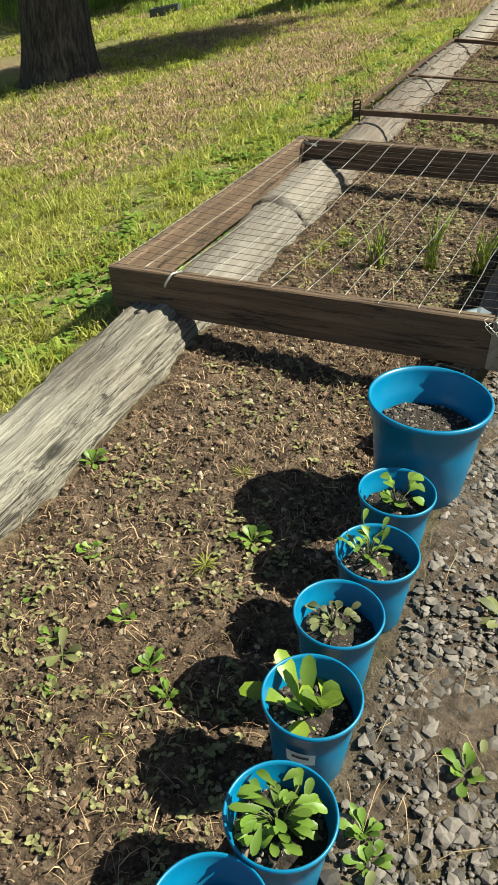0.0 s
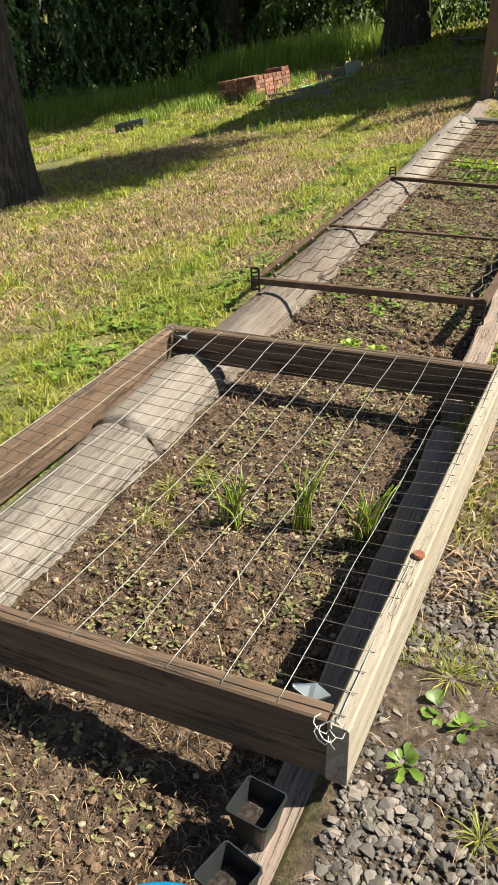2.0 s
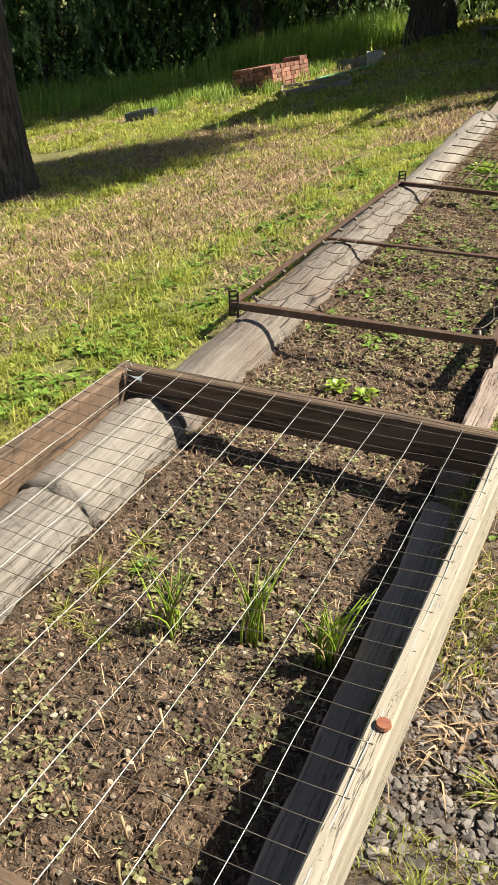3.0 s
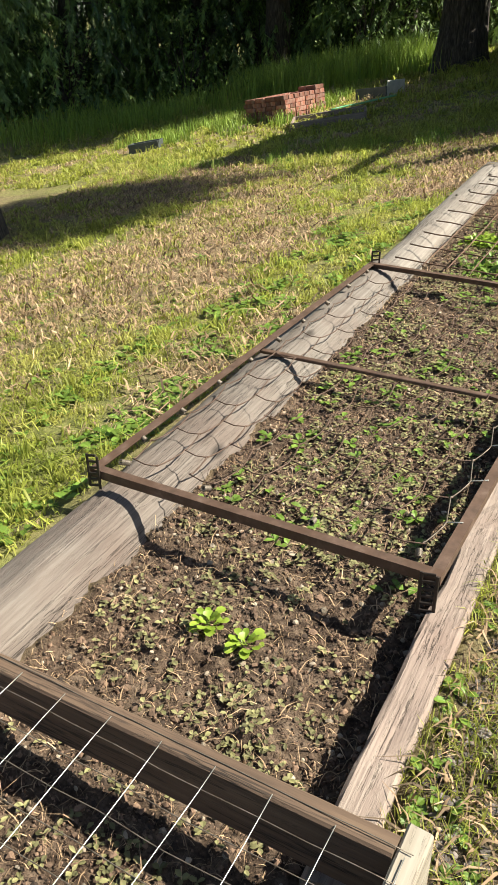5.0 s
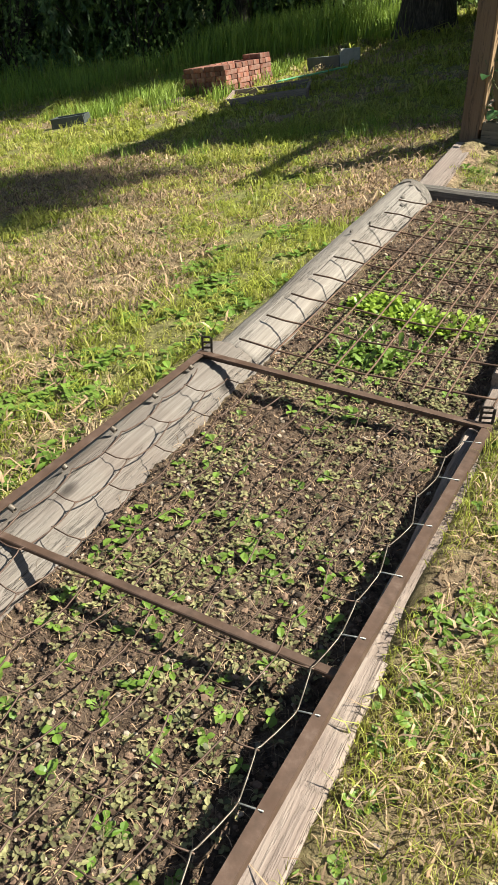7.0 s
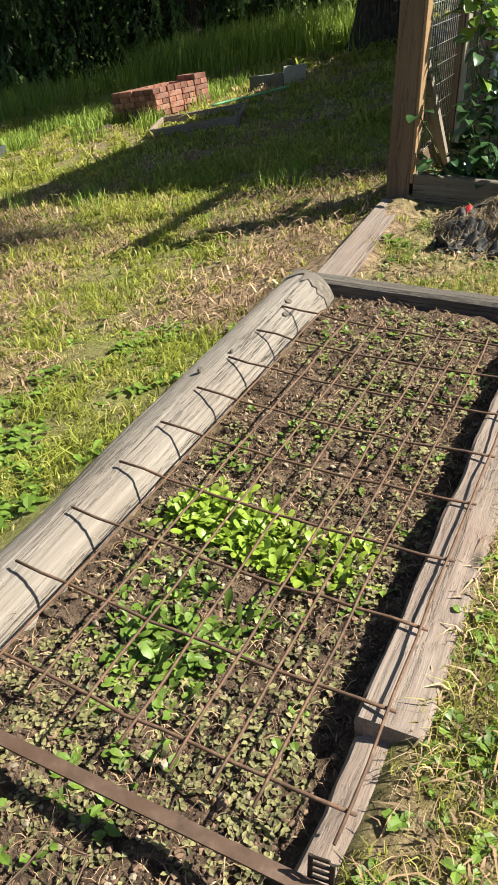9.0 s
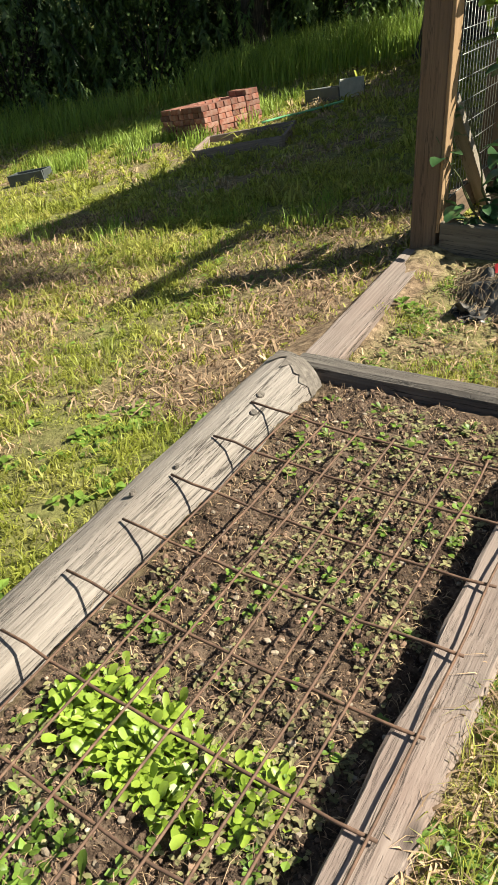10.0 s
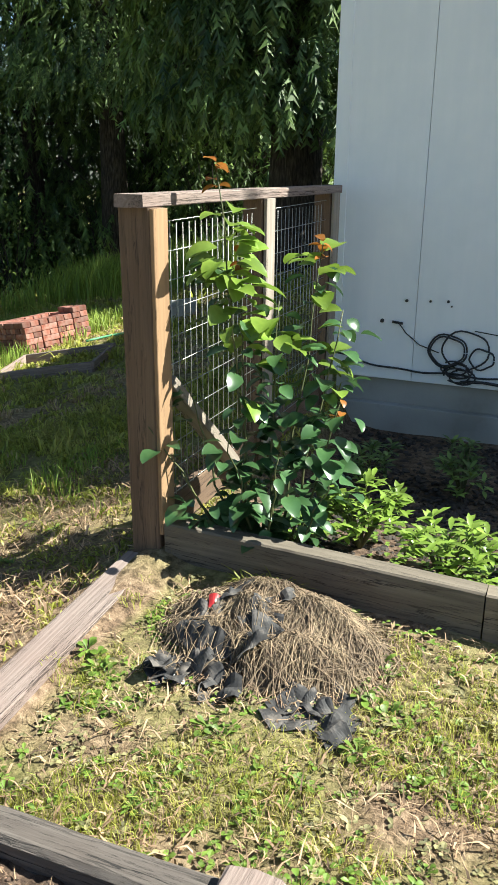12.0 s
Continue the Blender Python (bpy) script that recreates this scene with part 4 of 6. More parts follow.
def earth_mound(x, y, rx, ry, h):
    vs, n = [], 14
    for v in np.linspace(-1, 1, n):
        for u in np.linspace(-1, 1, n):
            q = max(0, 1 - u * u - v * v)
            px, py = x + u * rx, y + v * ry
            vs.append((px, py, land(px, py) - 0.02 + h * q * (1 + 0.6 * noise.noise((px * 6, py * 6, 2)))))
    ob = link("soil_mound", vs, [(j * n + i, j * n + i + 1, (j + 1) * n + i + 1, (j + 1) * n + i) for j in range(n - 1) for i in range(n - 1)], CLOD, smooth=True)
    return tagged(ob, "small heap of reddish dug earth beside the bricks", "soil heap")


earth_mound(-6.75, 13.55, 0.45, 0.32, 0.06)


def trough(name, p0, p1, w, h, label, material, back=None):
    root = thing(name, (Vector(p0) + Vector(p1)) / 2, label, "planter box", "boxes on the lawn")
    m, length = axis_frame(p0, p1)
    d = (Vector(p1) - Vector(p0)).normalized()
    s = Vector((-d.y, d.x, 0)).normalized()
    up = Vector((0, 0, h / 2))
    P0, P1 = Vector(p0), Vector(p1)
    board("box_side", P0 + up, P1 + up, 0.02, h, material, root, jitter=0.001)
    board("box_side", P0 + s * w + up, P1 + s * w + up, 0.02, h, material, root, jitter=0.001)
    board("box_end", P0 + up + s * 0.012, P0 + s * (w - 0.012) + up, 0.02, h, material, root, jitter=0.001)
    bh = back or h
    board("box_end", P1 + s * 0.012 + Vector((0, 0, bh / 2)) - d * 0.01, P1 + s * (w - 0.012) + Vector((0, 0, bh / 2)) - d * 0.01, 0.02, bh, PALEB if back else material, root, "pale end board" if back else "", jitter=0.001)
    board("box_floor", P0 + s * w / 2 + Vector((0, 0, 0.015)), P1 + s * w / 2 + Vector((0, 0, 0.015)), w - 0.03, 0.02, material, root, jitter=0.0)
    return root


def gp(x, y, dz=0.0):
    return (x, y, land(x, y) + dz)


trough("planter_trough", gp(-5.48, 15.2, -0.01), (-4.9, 14.99, land(-5.48, 15.2) + 0.08), 0.42, 0.18, "dark grey trough with a pale end board on the grass", GREYB, 0.26)
trough("grey_box", gp(-7.70, 12.17, -0.01), gp(-7.26, 12.30, -0.01), 0.2, 0.14, "small grey weathered box sunk in the grass", GREYB)
cf = [gp(-5.15, 12.35, 0.03), gp(-4.2, 12.52, 0.03), gp(-4.56, 13.36, 0.03), gp(-5.52, 13.15, 0.03)]
cold = thing("cold_frame", cf[0], "low weathered wooden frame lying on the shaded lawn", "garden frame")
for k in range(4):
    board("frame_board", cf[k], cf[(k + 1) % 4], 0.03, 0.13, BEAM, cold, jitter=0.002)
hose = thing("garden_hose", gp(-4.95, 14.2, 0.02), "pale green garden hose lying on the lawn", "hose")
tube("hose_length", [gp(-5.3 + 0.055 * k, 13.88 + 0.04 * math.sin(k * 0.7) + 0.055 * k, 0.05) for k in range(14)], 0.014, HOSEG, hose)


def low_bench(x, y):
    """A low dark slab on short legs, in the shade beside the house."""
    z = land(x, y)
    root = thing("low_bench", (x, y, z), "low dark wooden bench in the shade beyond the fence", "bench")
    for k in range(3):
        board("seat_board", (x - 0.05, y + 0.14 * k, z + 0.19), (x + 1.15, y - 0.06 + 0.14 * k, z + 0.22), 0.125, 0.05, DARK_W, root)
    for dx, dy in ((0.03, 0.02), (0.03, 0.26), (1.02, -0.03), (1.02, 0.21)):
        board("leg", (x + dx, y + dy, land(x + dx, y + dy) - 0.04), (x + dx, y + dy, z + 0.166 + 0.02 * dx), 0.06, 0.06, DARK_W, root, up=(0, 1, 0))


low_bench(-3.45, 16.5)


# ---- plants ----
def leaf_data(base, az, pitch, length, width, curl=0.5, fold=0.25, seg=3):
    """One leaf: a folded strip that leaves base along az, bending down by curl."""
    ca, sa = math.cos(az), math.sin(az)
    side = Vector((-sa, ca, 0))
    p, ang = Vector(base), pitch
    vs, prof = [], [(0.0, 0.10), (0.33, 0.85), (0.66, 1.0), (1.0, 0.0)] if seg == 3 else [(0.0, 0.14), (0.28, 0.22), (0.48, 0.62), (0.72, 1.0), (0.93, 0.72), (1.0, 0.0)] if seg == 5 else [(0.0, 0.12), (0.2, 0.75), (0.42, 1.0), (0.68, 0.78), (0.88, 0.4), (1.0, 0.0)] if seg == 6 else [(0.0, 0.1), (0.22, 0.5), (0.48, 0.92), (0.74, 1.0), (0.92, 0.62), (1.0, 0.0)]
    last = 0
    for f, w in prof:
        d = Vector((ca * math.cos(ang), sa * math.cos(ang), math.sin(ang)))
        p = p + d * length * (f - last)
        last = f
        up = Vector((-ca * math.sin(ang), -sa * math.sin(ang), math.cos(ang)))
        ww = width * 0.5 * w
        if w == 0:
            vs.append(p)
        else:
            vs += [p - side * ww + up * ww * fold, p, p + side * ww + up * ww * fold]
        ang -= curl / (len(prof) - 1)
    fs = []
    for i in range(len(prof) - 2):
        a = i * 3
        fs += [(a, a + 1, a + 4, a + 3), (a + 1, a + 2, a + 5, a + 4)]
    a, t = (len(prof) - 2) * 3, (len(prof) - 1) * 3
    fs += [(a, a + 1, t), (a + 1, a + 2, t)]
    return vs, fs


def rosette(rnd, n, length, width, pitch=(0.2, 1.0), stem=0.0, curl=0.8):
    """The leaves of one small plant, each by itself."""
    ch = []
    for k in range(n):
        az = k * 2.4 + rnd.uniform(-0.4, 0.4)
        pt = rnd.uniform(*pitch)
        le = length * rnd.uniform(0.6, 1.1)
        b = Vector((0, 0, 0.002))
        piece = []
        if stem:
            e = b + Vector((math.cos(az) * math.cos(pt), math.sin(az) * math.cos(pt), math.sin(pt))) * le * stem
            piece.append(tube_data([b, e], 0.0012, 3))
            b = e
        piece.append(leaf_data(b, az, pt, le, width * rnd.uniform(0.8, 1.2), curl * rnd.uniform(0.6, 1.4), 0.25, 5 if width > 0.01 else 3))
        ch.append(joined(piece))
    return ch


rnd = random.Random(11)
WEEDS = [("weed_rosette", rosette(rnd, 12, 0.055, 0.018, (0.15, 0.9)), DULL, "low green weed rosette rooted in the bare soil"),
         ("clover_weed", rosette(rnd, 9, 0.036, 0.026, (0.4, 1.2), 0.7, 0.5), LEAF, "small round-leaved bright green weed in the bed"),
         ("leafy_weed", rosette(rnd, 12, 0.06, 0.024, (0.4, 1.2), 0.2), LEAF, "leafy light green weed seedling"),
         ("grass_tuft", [joined(rosette(rnd, 34, 0.10, 0.004, (0.5, 1.45), 0, 1.1))], BLADE, "small tuft of green grass"),
         ("broad_weed", rosette(rnd, 9, 0.05, 0.032, (0.2, 0.9), 0.3), LEAF, "broad-leaved weed growing flat on the ground")]
PROTO = {}


def weed(kind, x, y, s=1.0, z=None, mat2=None):
    """A plant of one kind; alike plants share their leaf meshes."""
    name, data, material, label = WEEDS[kind]
    s *= 0.62 if kind != 3 else 0.62
    key = (kind, mat2.name if mat2 else "")
    zz = land(x, y) if z is None else z
    m = Matrix.Translation((x, y, zz - 0.003)) @ Matrix.Rotation(rnd.uniform(0, 6.28), 4, "Z") @ Matrix.Diagonal((s, s, s, 1))
    if key not in PROTO:
        if len(data) == 1:
            ob = tagged(link(name, *data[0], mat2 or material), label, "weed", name + "s in the garden")
        else:
            ob = thing(name, (0, 0, 0), label, "weed", name + "s in the garden")
            for d in data:
                link("leaf", *d, mat2 or material, None, ob, smooth=True)
        PROTO[key] = ob
        ob.matrix_basis = m
        return ob
    ob = copy_thing(PROTO[key], Matrix.Identity(4))
    ob.matrix_basis = m
    return ob


for x, y, k, s in ((-0.562, 1.155, 2, 1.2), (-1.04, 1.238, 2, 1.1), (-0.758, 0.734, 0, 1.5), (-0.593, 0.782, 2, 0.9), (-0.62, 1.05, 3, 0.7), (-0.86, 0.98, 1, 1.0), (-0.84, 1.50, 0, 0.8), (-0.70, 0.86, 1, 1.0), (-0.80, 0.76, 4, 0.8), (-0.53, 0.74, 2, 0.8), (-0.68, 1.35, 3, 0.6), (-0.9, 0.83, 4, 0.7), (-0.72, 0.66, 2, 0.8), (-0.6, 0.62, 3, 0.7)):
    weed(k, x, y, s)
for x, y, k, s in ((-0.02, 1.10, 0, 1.6), (-0.01, 0.77, 2, 1.1), (-0.12, 0.62, 2, 1.0), (-0.09, 0.53, 0, 1.2), (-0.10, 0.58, 2, 0.9), (0.01, 0.8, 0, 1.1), (0.0, 1.38, 2, 1.1), (0.04, 1.05, 0, 1.4), (-0.06, 1.72, 3, 1.2), (-0.1, 2.12, 4, 1.3), (-0.10, 2.2, 3, 1.2), (-0.03, 2.42, 3, 1.4), (-0.05, 2.1, 2, 1.0), (0.0, 2.65, 3, 1.5), (-0.13, 1.98, 2, 1.1), (0.06, 1.55, 2, 1.3), (0.02, 1.9, 3, 1.0)):
    weed(k, x, y, s)
for k in range(70):
    y = rnd.uniform(3.2, 7.9)
    weed(rnd.choice((1, 2, 3, 3, 4, 0)), beam_in(y) + rnd.uniform(0.13, 0.5), y, rnd.uniform(0.7, 1.3))
for x, y in ((-0.836, 3.685), (-0.732, 3.669)):
    weed(2, x, y, 1.35, mat2=LETTUCE)
    weed(1, x + 0.01, y, 1.3, mat2=LETTUCE)
for k in range(34):
    y = rnd.uniform(4.0, 6.2)
    weed(rnd.choice((1, 1, 2, 4)), rnd.uniform(log_in(y) + 0.06, beam_in(y) - 0.1), y, rnd.uniform(0.5, 0.95), mat2=DULL if k % 3 else None)
for x, y, s in ((-1.18, 7.80, 1), (-1.013, 7.81, 1.1), (-0.865, 7.638, 1.2), (-0.745, 7.82, 1), (-1.026, 7.342, 0.9), (-0.831, 7.318, 1.1), (-0.642, 7.47, 0.9), (-1.0, 7.0, 1.1), (-0.909, 6.987, 1), (-0.784, 6.958, 0.9), (-0.908, 6.916, 0.9), (-0.998, 7.107, 0.8), (-0.9, 7.1, 0.9), (-1.1, 7.62, 0.8), (-0.7, 7.0, 0.9)):
    weed(rnd.choice((1, 2, 4, 1)), x, y, s * 0.9)
for k in range(26):
    y = rnd.uniform(6.0, 7.8)
    weed(rnd.choice((1, 2, 4)), rnd.uniform(log_in(y) + 0.05, beam_in(y) - 0.1), y, rnd.uniform(0.4, 0.8))
for k in range(60):
    weed(rnd.choice((0, 1, 1, 2, 3, 4)), rnd.uniform(-1.25, 0.3), rnd.uniform(8.03, 8.95), rnd.uniform(0.5, 1.0))
for x, y in ((-1.3, 8.6), (-1.22, 8.55), (-0.82, 8.47), (-0.45, 8.55), (-0.5, 8.75), (-0.5, 8.9), (-0.42, 8.7)):
    weed(2, x, y, 1.3)
    weed(1, x + 0.04, y - 0.02, 1.2)


for k in range(16):
    weed(rnd.choice((0, 2, 3, 3)), rnd.uniform(-1.0, -0.72), rnd.uniform(2.45, 2.8), rnd.uniform(0.6, 1.0))


def onion(x, y, n, hgt, seed):
    r2 = random.Random(seed)
    z = land(x, y)
    root = thing("onion_clump", (x, y, z), "clump of upright green onion leaves in the bed", "onion", "onions in the bed")
    for k in range(n):
        az, ln = r2.uniform(0, 6.28), hgt * r2.uniform(0.6, 1.1)
        lean = r2.uniform(0.05, 0.5)
        b = Vector((x + r2.uniform(-0.022, 0.022), y + r2.uniform(-0.022, 0.022), z - 0.004))
        pts = [b + Vector((math.cos(az) * lean * ln * f * f, math.sin(az) * lean * ln * f * f, ln * f * (1 - 0.25 * lean * f))) for f in (0, 0.25, 0.5, 0.75, 1)]
        tube("onion_leaf", pts, [0.0028, 0.003, 0.0026, 0.0018, 0.0005], LETTUCE if k % 4 else DRYBLADE, root, n=5)


onion(-0.749, 2.554, 20, 0.20, 1)
onion(-0.581, 2.60, 20, 0.21, 2)
onion(-0.415, 2.61, 26, 0.19, 3)
for k in range(20):
    x, y = rnd.uniform(-0.98, -0.46), rnd.uniform(2.02, 2.75)
    z = land(x, y)
    tagged(tube("dry_stalk", [(x, y, z - 0.005), (x + rnd.uniform(-0.006, 0.006), y, z + 0.03), (x + rnd.uniform(-0.012, 0.012), y, z + rnd.uniform(0.04, 0.07))], 0.0028, DRYBLADE), "short dry cut stalk standing in the soil", "stalk", "dry stalks in the bed")


def lettuce(x, y, s, n, seed, material=LETTUCE):
    r2 = random.Random(seed)
    m = Matrix.Translation((x, y, land(x, y) - 0.003))
    ob = thing("lettuce_clump", m.translation, "crowded clump of bright green young lettuce", "lettuce", "lettuces in the bed")
    for k in range(n):
        b = Vector((r2.uniform(-1, 1) * 0.05 * s, r2.uniform(-1, 1) * 0.085 * s, 0))
        link("leaf", *leaf_data(b, r2.uniform(0, 6.28), r2.uniform(0.5, 1.45), 0.048 * s * r2.uniform(0.4, 1.3), 0.02 * s * r2.uniform(0.6, 1.2), r2.uniform(0.2, 1.8), r2.uniform(-0.3, 0.6), 5), material, m, ob, smooth=True)
    return ob


for k, (x, y, s) in enumerate(((-1.077, 6.57, 1.0), (-1.0, 6.55, 1.1), (-0.93, 6.54, 1.1), (-0.87, 6.53, 1.0), (-0.81, 6.51, 0.9), (-0.75, 6.51, 1.0), (-0.65, 6.53, 0.9), (-1.0, 6.56, 0.9), (-0.9, 6.52, 0.9), (-1.1, 6.56, 0.7))):
    lettuce(x, y, s, 120, k)
for k, (x, y, s) in enumerate(((-0.90, 6.17, 1.3), (-0.80, 6.22, 1.3), (-0.99, 6.2, 1.2), (-0.83, 6.13, 1.2), (-0.95, 6.1, 1.0), (-0.93, 6.28, 1.0))):
    ob = lettuce(x, y, s * 0.82, 60, 50 + k, LEAF)
    tagged(ob, "clump of broad mid-green young leaves", "vegetable", "young vegetables in the bed")


def potted(x, y, rim, kind, seed):
    """What grows in one pot."""
    r2 = random.Random(seed)
    z = bed_z(y) + 0.052 + rim
    if kind == "lettuce":
        root = thing("potted_lettuce", (x, y, z), "large upright light green lettuce leaves growing in a pot", "lettuce")
        for k in range(15):
            az = k * 2.4 + r2.uniform(-0.5, 0.5)
            link("lettuce_leaf", *leaf_data(Vector((r2.uniform(-0.02, 0.02), r2.uniform(-0.02, 0.02), 0)), az, r2.uniform(0.5, 1.5), r2.uniform(0.045, 0.11), r2.uniform(0.026, 0.036), r2.uniform(-0.2, 1.7), 0.3, 5), LETTUCE if k % 3 else LEAF, Matrix.Translation((x, y, z)), root, smooth=True)
        return
    n, ln, w, mat2, label = {"strawberry": (12, 0.028, 0.024, LEAF, "young strawberry plant with round leaves"), "feather": (30, 0.026, 0.01, LEAF, "feathery light green seedling"), "rosette": (22, 0.02, 0.014, DULL, "pale rosette seedling"), "herb": (54, 0.034, 0.013, LEAF, "bushy herb seedling with narrow leaves")}[kind]
    root = thing("potted_seedling", (x, y, z), label + " in a blue pot", "seedling", "seedlings in pots")
    for k in range(n):
        az, h = r2.uniform(0, 6.28), r2.uniform(0.02, 0.075 if kind != "rosette" else 0.035)
        q = r2.uniform(0.005, 0.04 if kind != "strawberry" else 0.035)
        tip = Vector((x + q * math.cos(az), y + q * math.sin(az), z + h))
        if k % 2 == 0:
            tube("stem", [(x, y, z - 0.004), ((x + tip.x) / 2, (y + tip.y) / 2, z + h * 0.65), tip], 0.0013, CANE, root, n=4)
        link("leaf", *leaf_data(tip - Vector((x, y, z)), az + r2.uniform(-0.8, 0.8), r2.uniform(-0.1, 0.9), ln * r2.uniform(0.7, 1.2), w, r2.uniform(0.2, 1.0), 0.25, 4), mat2, Matrix.Translation((x, y, z)), root, smooth=True)


potted(-0.268, 1.195, 0.118, "strawberry", 1)
potted(-0.268, 1.03, 0.118, "feather", 2)
potted(-0.275, 0.875, 0.115, "rosette", 3)
potted(-0.243, 0.705, 0.118, "lettuce", 4)
potted(-0.215, 0.522, 0.118, "herb", 5)

lab = thing("pot_label", (-0.228, 0.632, bed_z(0.7) + 0.11), "white printed sticker on the side of a blue pot", "label")
vs = []
for k in range(7):
    a = -1.5708 + 0.16 + (k - 3) * 0.11
    for h in (0.085, 0.115):
        r = 0.0768 * (0.71 + 0.15 * h / 0.1) + 0.0012
        vs.append((-0.243 + r * math.cos(a), 0.705 + r * math.sin(a), bed_z(0.705) + 0.052 + h))
link("sticker", vs, [(2 * k, 2 * k + 2, 2 * k + 3, 2 * k + 1) for k in range(6)], PAPER, None, lab)
vs2 = []
for k in range(1, 6):
    a = -1.5708 + 0.16 + (k - 3) * 0.095
    for h in (0.101, 0.108):
        r = 0.0768 * (0.71 + 0.15 * h / 0.1) + 0.0022
        vs2.append((-0.243 + r * math.cos(a), 0.705 + r * math.sin(a), bed_z(0.705) + 0.052 + h))
link("print", vs2, [(2 * k, 2 * k + 2, 2 * k + 3, 2 * k + 1) for k in range(4)], INK, None, lab, "dark print bar")


def rose():
    root = thing("climbing_rose", (-1.1, 9.4, 0.55), "climbing rose with dark glossy leaves and bronze young shoots", "rose bush")
    r2 = random.Random(21)
    shapes = []
    for w in (0.042, 0.05, 0.036):
        me = bpy.data.meshes.new("rose_leaf")
        d = leaf_data(Vector((0, 0, 0)), 0, 0.2, 0.062, w, 0.9, 0.3, 6)
        me.from_pydata([tuple(v) for v in d[0]], [], d[1])
        me.polygons.foreach_set("use_smooth", [True] * len(me.polygons))
        shapes.append(me)
    meshes = {}
    for mat2 in (ROSEL, ROSEY, BRONZE):
        meshes[mat2.name] = []
        for me in shapes:
            c = me.copy()
            c.materials.append(mat2)
            meshes[mat2.name].append(c)

    def leaf(p, az, pitch, s, mat2, cane):
        ob = new("rose_leaf", r2.choice(meshes[mat2.name]))
        seat_in(ob, Matrix.Translation(p) @ Matrix.Rotation(az, 4, "Z") @ Matrix.Rotation(-pitch, 4, "Y") @ Matrix.Rotation(r2.uniform(-0.5, 0.5), 4, "X") @ Matrix.Diagonal((s, s, s, 1)), cane)
    tops = [((-1.12, 9.38), (-1.29, 9.40, 1.86)), ((-1.05, 9.42), (-1.03, 9.72, 1.60)), ((-1.15, 9.36), (-1.22, 9.45, 1.60)), ((-1.0, 9.40), (-0.92, 9.65, 1.38)), ((-1.18, 9.35), (-1.36, 9.30, 1.15)), ((-1.08, 9.40), (-1.10, 9.5, 1.42)), ((-1.2, 9.33), (-1.42, 9.15, 1.02)), ((-0.98, 9.42), (-0.86, 9.5, 1.1)), ((-1.1, 9.33), (-1.15, 9.22, 1.0)), ((-1.05, 9.3), (-0.98, 9.25, 0.95)), ((-1.2, 9.3), (-1.32, 9.2, 0.85)), ((-0.95, 9.35), (-0.84, 9.36, 0.85))]
    for k, (b, t) in enumerate(tops):
        b, t = Vector((*b, 0.55)), Vector(t)
        pts = [b.lerp(t, f / 8) + Vector((0.025 * noise.noise((f * 0.5, k, 0)), 0.025 * noise.noise((f * 0.5, k, 5)), 0)) for f in range(9)]
        cane = tube("cane", pts, [0.006 - 0.0005 * f for f in range(9)], CANE, root, n=5)
        n = int(27 * (t.z - 0.55) / 0.4)
        for q in range(n):
            f = r2.uniform(0.06, 0.97)
            i = min(7, int(f * 8))
            p = pts[i].lerp(pts[i + 1], f * 8 - i)
            az = r2.uniform(0, 6.28)
            sp = 0.06 if p.z > 1.3 else 0.095
            o = Vector((math.cos(az), math.sin(az), r2.uniform(-0.3, 0.4))) * r2.uniform(0.02, sp)
            young = p.z > 1.3 + r2.uniform(-0.25, 0.3)
            if k == 0 and p.z > 1.72 or -1.36 < p.x + o.x < -1.19 and 0.74 < p.z < 1.2:
                continue
            leaf(p + o, az + r2.uniform(-0.6, 0.6), r2.uniform(-0.5, 0.5), r2.uniform(1.2, 2.1) if young else r2.uniform(0.9, 1.75), ROSEY if young else ROSEL, cane)
        if k in (0, 1, 2, 7):
            for q in range(7 if k < 2 else 3):
                az = r2.uniform(0, 6.28)
                leaf(pts[-1] + Vector((0, 0, r2.uniform(-0.09, 0.01))), az, r2.uniform(-0.5, 0.6), r2.uniform(0.6, 0.95), BRONZE, cane)


rose()


def shrub(x, y, h, w, n, material, label, seed):
    r2 = random.Random(seed)
    z = land(x, y)
    root = thing("shrub", (x, y, z), label, "shrub", "shrubs by the house")
    ch, lv = [], []
    for k in range(n):
        az, q = r2.uniform(0, 6.28), r2.uniform(0, 1) ** 0.6
        t = Vector((w * q * math.cos(az), w * q * math.sin(az), h * r2.uniform(0.45, 1) * (1 - 0.35 * q * q)))
        ch.append(tube_data([(0, 0, -0.01), t * 0.5 + Vector((0, 0, 0.03)), t], [0.005, 0.0035, 0.002], 4))
        for j in range(11):
            lv.append(leaf_data(t + Vector((0, 0, r2.uniform(-0.05, 0.012))), j * 2.4 + az, r2.uniform(0.1, 1.0), r2.uniform(0.05, 0.075), 0.021, 0.5))
    tagged(link("woody_stem", *joined(ch), CANE, Matrix.Translation((x, y, z)), root), kind="stuff")
    tagged(link("foliage", *joined(lv), material, Matrix.Translation((x, y, z)), root, smooth=True), kind="stuff")


shrub(-0.80, 9.62, 0.30, 0.16, 22, ROSEY, "young evergreen shrub with yellow-green leaf whorls", 1)
shrub(-0.45, 9.47, 0.26, 0.16, 22, ROSEY, "low evergreen shrub with yellow-green leaf whorls", 2)
shrub(-0.60, 10.55, 0.28, 0.15, 18, BUSHL, "small dark shrub in the shade by the wall", 3)
shrub(-1.05, 10.5, 0.25, 0.16, 14, BUSHL, "small dark shrub under the climbing rose", 4)
shrub(-0.12, 9.75, 0.22, 0.18, 20, LEAF, "low leafy shrub at the flower bed edge", 5)


